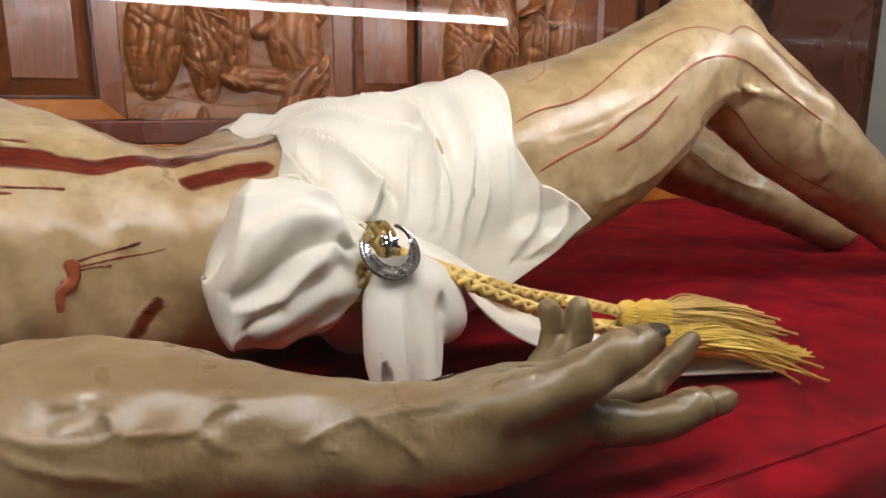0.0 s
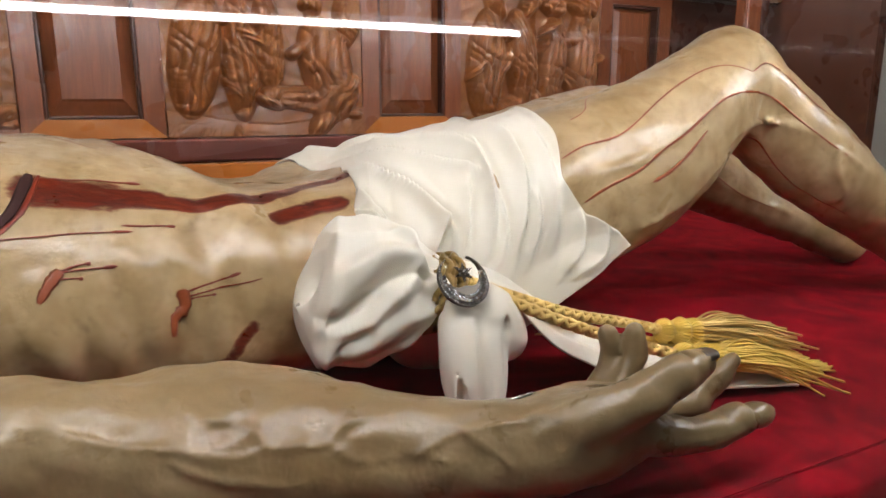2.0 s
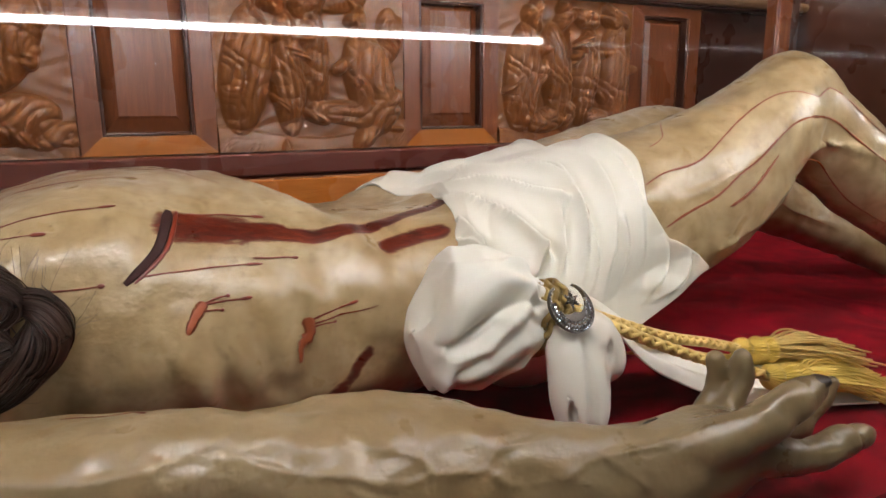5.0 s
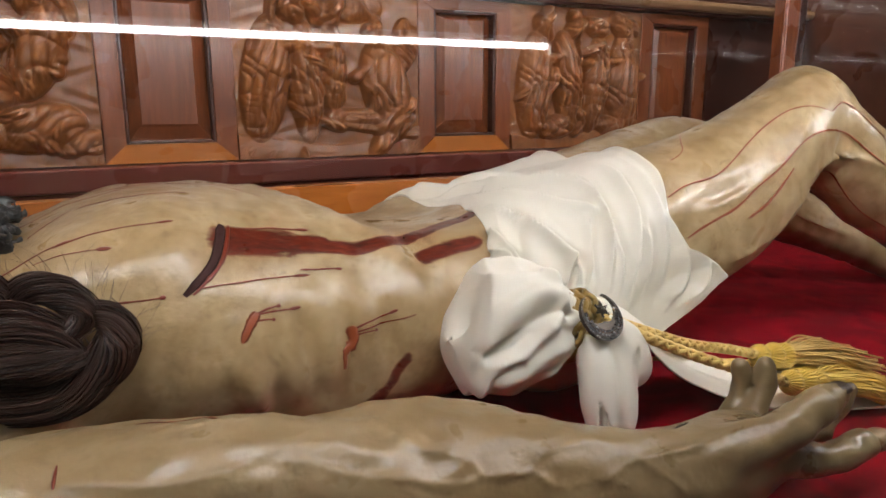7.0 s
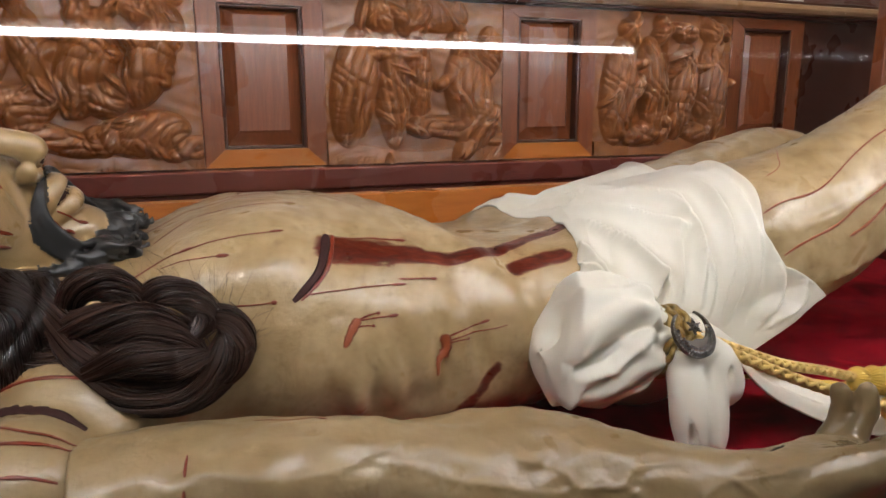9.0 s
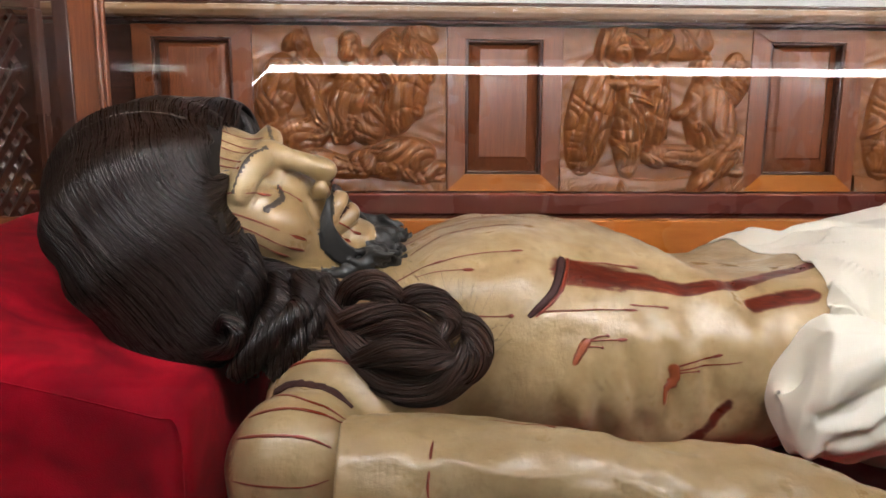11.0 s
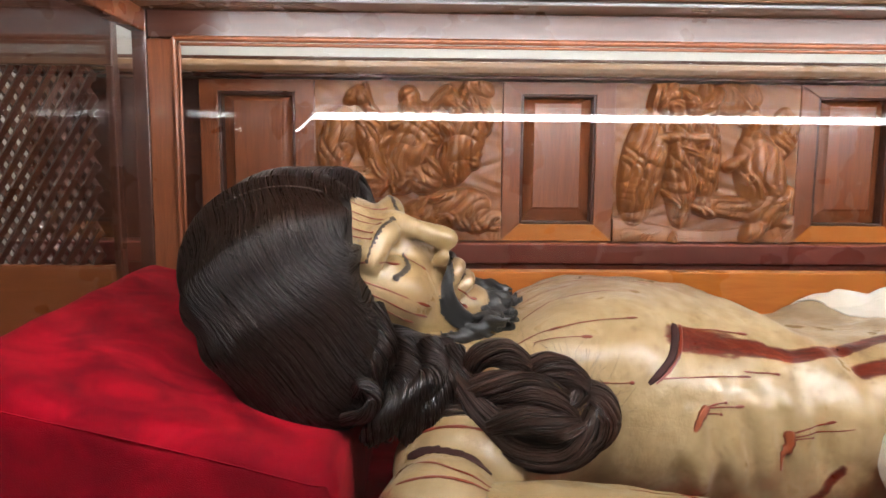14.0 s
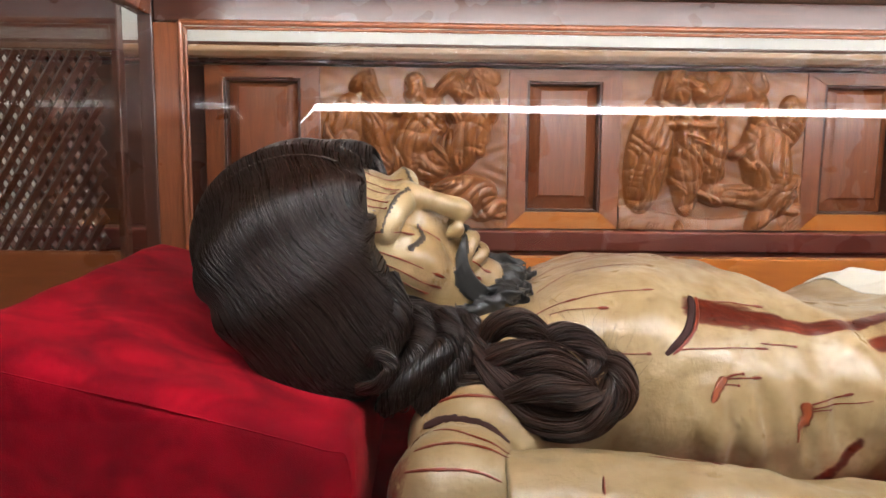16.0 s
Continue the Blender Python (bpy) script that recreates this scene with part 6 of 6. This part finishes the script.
def make_cords():
    off = np.array((0.35, 0.48, 0.05))
    cord = tagged(empty("tasselled_cord", off), "braided gold cord with two tassels tied round the cloth", "cord")
    p1 = spline([(0.205, 0.490, 0.128), (0.26, 0.485, 0.105), (0.325, 0.482, 0.080), (0.40, 0.490, 0.058), (0.462, 0.495, 0.038)], 160)
    p2 = spline([(0.205, 0.484, 0.124), (0.255, 0.468, 0.102), (0.305, 0.448, 0.080), (0.36, 0.428, 0.060), (0.405, 0.412, 0.046)], 150)
    for p, e, s, b in ((p1, (0.630, 0.484, 0.010), 31, False), (p2, (0.555, 0.408, 0.010), 32, True)):
        braid(p, 0.0054, 250, M_GOLD, "cord", cord, off)
        tassel(cord, p, e, off, s, b)
    # turns round the knot
    for k, x in enumerate((0.176, 0.186, 0.197)):
        a = np.linspace(0, 2 * math.pi, 90)
        ring = np.stack([x + 0.008 * np.sin(a), 0.511 - 0.029 * np.cos(a), 0.113 + 0.031 * np.sin(a)], 1)
        braid(ring, 0.0056, 170, M_OLDGOLD, "cord_turn", cord, off, "darker gold braid round the knot")
    # fringe along the cloth's far edge and end
    rng = np.random.RandomState(33)
    heap = Heap()
    for k in range(170):
        f = rng.rand()
        p0 = np.array((0.335 + 0.20 * f, 0.560 - 0.085 * f, 0.034 - 0.022 * f))
        tip = p0 + np.array((0.10, -0.012 + rng.normal(0, 0.008), -0.018)) * rng.uniform(0.7, 1.1)
        tip[2] = max(0.004, tip[2])
        heap.tube(spline([p0, (p0 + tip) / 2 + (0, 0, 0.006 * rng.rand()), tip], 9) - off, 0.0011, 4)
    for k in range(110):
        f = rng.rand()
        p0 = np.array((0.530 + 0.012 * f, 0.385 + 0.09 * f, 0.010))
        tip = p0 + np.array((0.075, 0.010 + rng.normal(0, 0.006), 0)) * rng.uniform(0.8, 1.1)
        tip[2] = 0.004
        heap.tube(spline([p0, (p0 + tip) / 2 + (0, 0, 0.005 * rng.rand()), tip], 8) - off, 0.0012, 4)
    tagged(heap.part("edge_fringe", M_GOLDBRIGHT, cord, "bright yellow gold edging fringe"), kind="stuff")


make_cords()


def ico(bm, c, r, mat_index=0, sub=1):
    made = bmesh.ops.create_icosphere(bm, subdivisions=sub, radius=r, matrix=Matrix.Translation(c))
    for v in made["verts"]:
        for f in v.link_faces:
            f.material_index = mat_index


def brooch():
    n = Vector((0.08, -0.80, 0.60)).normalized()
    e1 = Vector((1, 0.10, 0)); e1 = (e1 - n * e1.dot(n)).normalized()
    e2 = n.cross(e1)
    if e2.z < 0:
        e2 = -e2
    turn = Matrix((e1, e2, n)).transposed().to_4x4()
    top = tagged(empty("brooch"), "round silver brooch with a crescent and a star of clear stones", "brooch")
    top.matrix_world = Matrix.Translation((0.194, 0.472, 0.132)) @ turn
    def crescent(r0, r1, shift, z0, z1):
        bm = bmesh.new()
        rings = []
        m = 40
        for i in range(m + 1):
            a = radians(118 + 304 * i / m)
            o = Vector((math.cos(a) * r0, math.sin(a) * r0, 0))
            w = max(0.0006, (r0 - r1) * (0.5 - 0.5 * math.cos(2 * math.pi * i / m)) * 1.5)
            q = o * ((r0 - w) / r0)
            rings.append([bm.verts.new(p) for p in ((o.x, o.y, z0), (o.x, o.y, z1), (q.x, q.y, z1), (q.x, q.y, z0))])
        for a, b in zip(rings, rings[1:]):
            for k in range(4):
                bm.faces.new((a[k], a[(k + 1) % 4], b[(k + 1) % 4], b[k]))
        bm.faces.new(rings[0]); bm.faces.new(rings[-1][::-1])
        bmesh.ops.recalc_face_normals(bm, faces=bm.faces)
        return bm
    part("crescent", crescent(0.0245, 0.0118, 0, 0.0, 0.004), M_SILVER, top, "silver crescent mount", smooth=False)
    bm = bmesh.new()
    for row, (rr, cnt, size) in enumerate(((0.0235, 46, 0.0013), (0.0196, 20, 0.0029), (0.0155, 26, 0.0013))):
        for i in range(cnt):
            f = (i + 0.5) / cnt
            f = (f - 0.5) * (1, 0.72, 0.55)[row] + 0.5
            a = radians(118 + 304 * f)
            ico(bm, (math.cos(a) * rr, math.sin(a) * rr, 0.0042), size * (0.65 + 0.35 * math.sin(f * math.pi)), 0, 1)
    part("stones", bm, M_GEM, top, "clear cut stones", smooth=False)
    bm = bmesh.new()
    c = bm.verts.new((0.001, 0.006, 0.0085))
    outer = []
    for i in range(12):
        a = i * math.pi / 6 + 0.3
        r = 0.0105 if i % 2 == 0 else 0.0045
        outer.append(bm.verts.new((0.001 + r * math.cos(a), 0.006 + r * math.sin(a), 0.005)))
    for i in range(12):
        bm.faces.new((c, outer[i], outer[(i + 1) % 12]))
    low = bm.verts.new((0.001, 0.006, 0.002))
    for i in range(12):
        bm.faces.new((low, outer[(i + 1) % 12], outer[i]))
    bmesh.ops.recalc_face_normals(bm, faces=bm.faces)
    star = part("star", bm, M_SILVER, top, "six-pointed star", smooth=False)
    bm = bmesh.new()
    ico(bm, (0.001, 0.006, 0.0088), 0.0026)
    for i in range(6):
        a = i * math.pi / 3 + 0.3
        for r, s in ((0.0045, 0.0014), (0.0075, 0.0010)):
            ico(bm, (0.001 + r * math.cos(a), 0.006 + r * math.sin(a), 0.0075 - r * 0.2), s)
    part("star_stones", bm, M_GEM, star, smooth=False)


brooch()


def wrist_pin():
    t = tagged(empty("jewelled_pin", (0.176, 0.349, 0.076)), "tiny silver pin with clear stones lying on the wrist", "pin")
    v, f = tube_arrays([(-0.012, -0.002, 0), (0, 0, 0.002), (0.012, 0.002, 0.001)], [0.0006, 0.0011, 0.0006], 8)
    raw_part("bar", v, f, M_SILVER, t)
    bm = bmesh.new()
    for i in range(6):
        ico(bm, (-0.009 + 0.0036 * i, -0.0015 + 0.0006 * i, 0.0022), 0.0008)
    part("stones", bm, M_GEM, t, smooth=False)


wrist_pin()


# ---- what stands past the ends of the case ----
def lattice():
    t = tagged(empty("lattice_screen", (-1.36, 1.42, 0)), "dark carved wooden lattice screen with diamond openings", "screen")
    # boards above and below the slats are added to cover the bright wall
    part("frame", boxed((-0.80, -0.01, 0.60), (0.30, 0.02, 1.2), 0.003), M_WOODDARK, t, smooth=False)
    part("frame", boxed((-0.80, -0.01, -0.2), (0.30, 0.02, 0.17), 0.003), M_WOODRED, t, smooth=False)
    part("frame", boxed((0.285, -0.0105, -1.05), (0.302, 0.02, 0.5999), 0.003), M_WOODDARK, t, smooth=False)
    part("frame", boxed((-0.80, -0.0105, -1.05), (-0.32, 0.02, 0.5999), 0.003), M_WOODDARK, t, smooth=False)
    for k in range(-10, 26):
        for s, y in ((1, 0.0), (-1, 0.006)):
            x0 = -0.32 + 0.030 * k
            pts = []
            for z in (0.17, 0.60):
                pts.append((x0 + s * (z - 0.385) * 0.62, z))
            (xa, za), (xb, zb) = pts
            def clip(xe, ze, xo, zo):
                for lim in (-0.32, 0.255):
                    if (xe < -0.32 and lim == -0.32) or (xe > 0.255 and lim == 0.255):
                        f = (lim - xo) / (xe - xo)
                        return lim, zo + (ze - zo) * f
                return xe, ze
            if max(xa, xb) < -0.30 or min(xa, xb) > 0.24:
                continue
            pa, pb = clip(xa, za, xb, zb), clip(xb, zb, xa, za)
            v, f = tube_arrays([(pa[0], y, pa[1]), (pb[0], y, pb[1])], 0.0085, 4)
            raw_part("slat", v, f, M_WOODDARK, t, smooth=False)


lattice()
t = tagged(empty("cabinet", (1.95, 1.0, 0)), "dark wooden cabinet side standing past the case", "cabinet")
part("panel", boxed((0, 0.20, -1.05), (0.03, 0.985, 1.3), 0.004), M_WOODDARK, t, smooth=False)
part("stile", boxed((-0.012, 0.20, -1.05), (0.0, 0.27, 1.3), 0.002), M_WOODDARK, t, smooth=False)
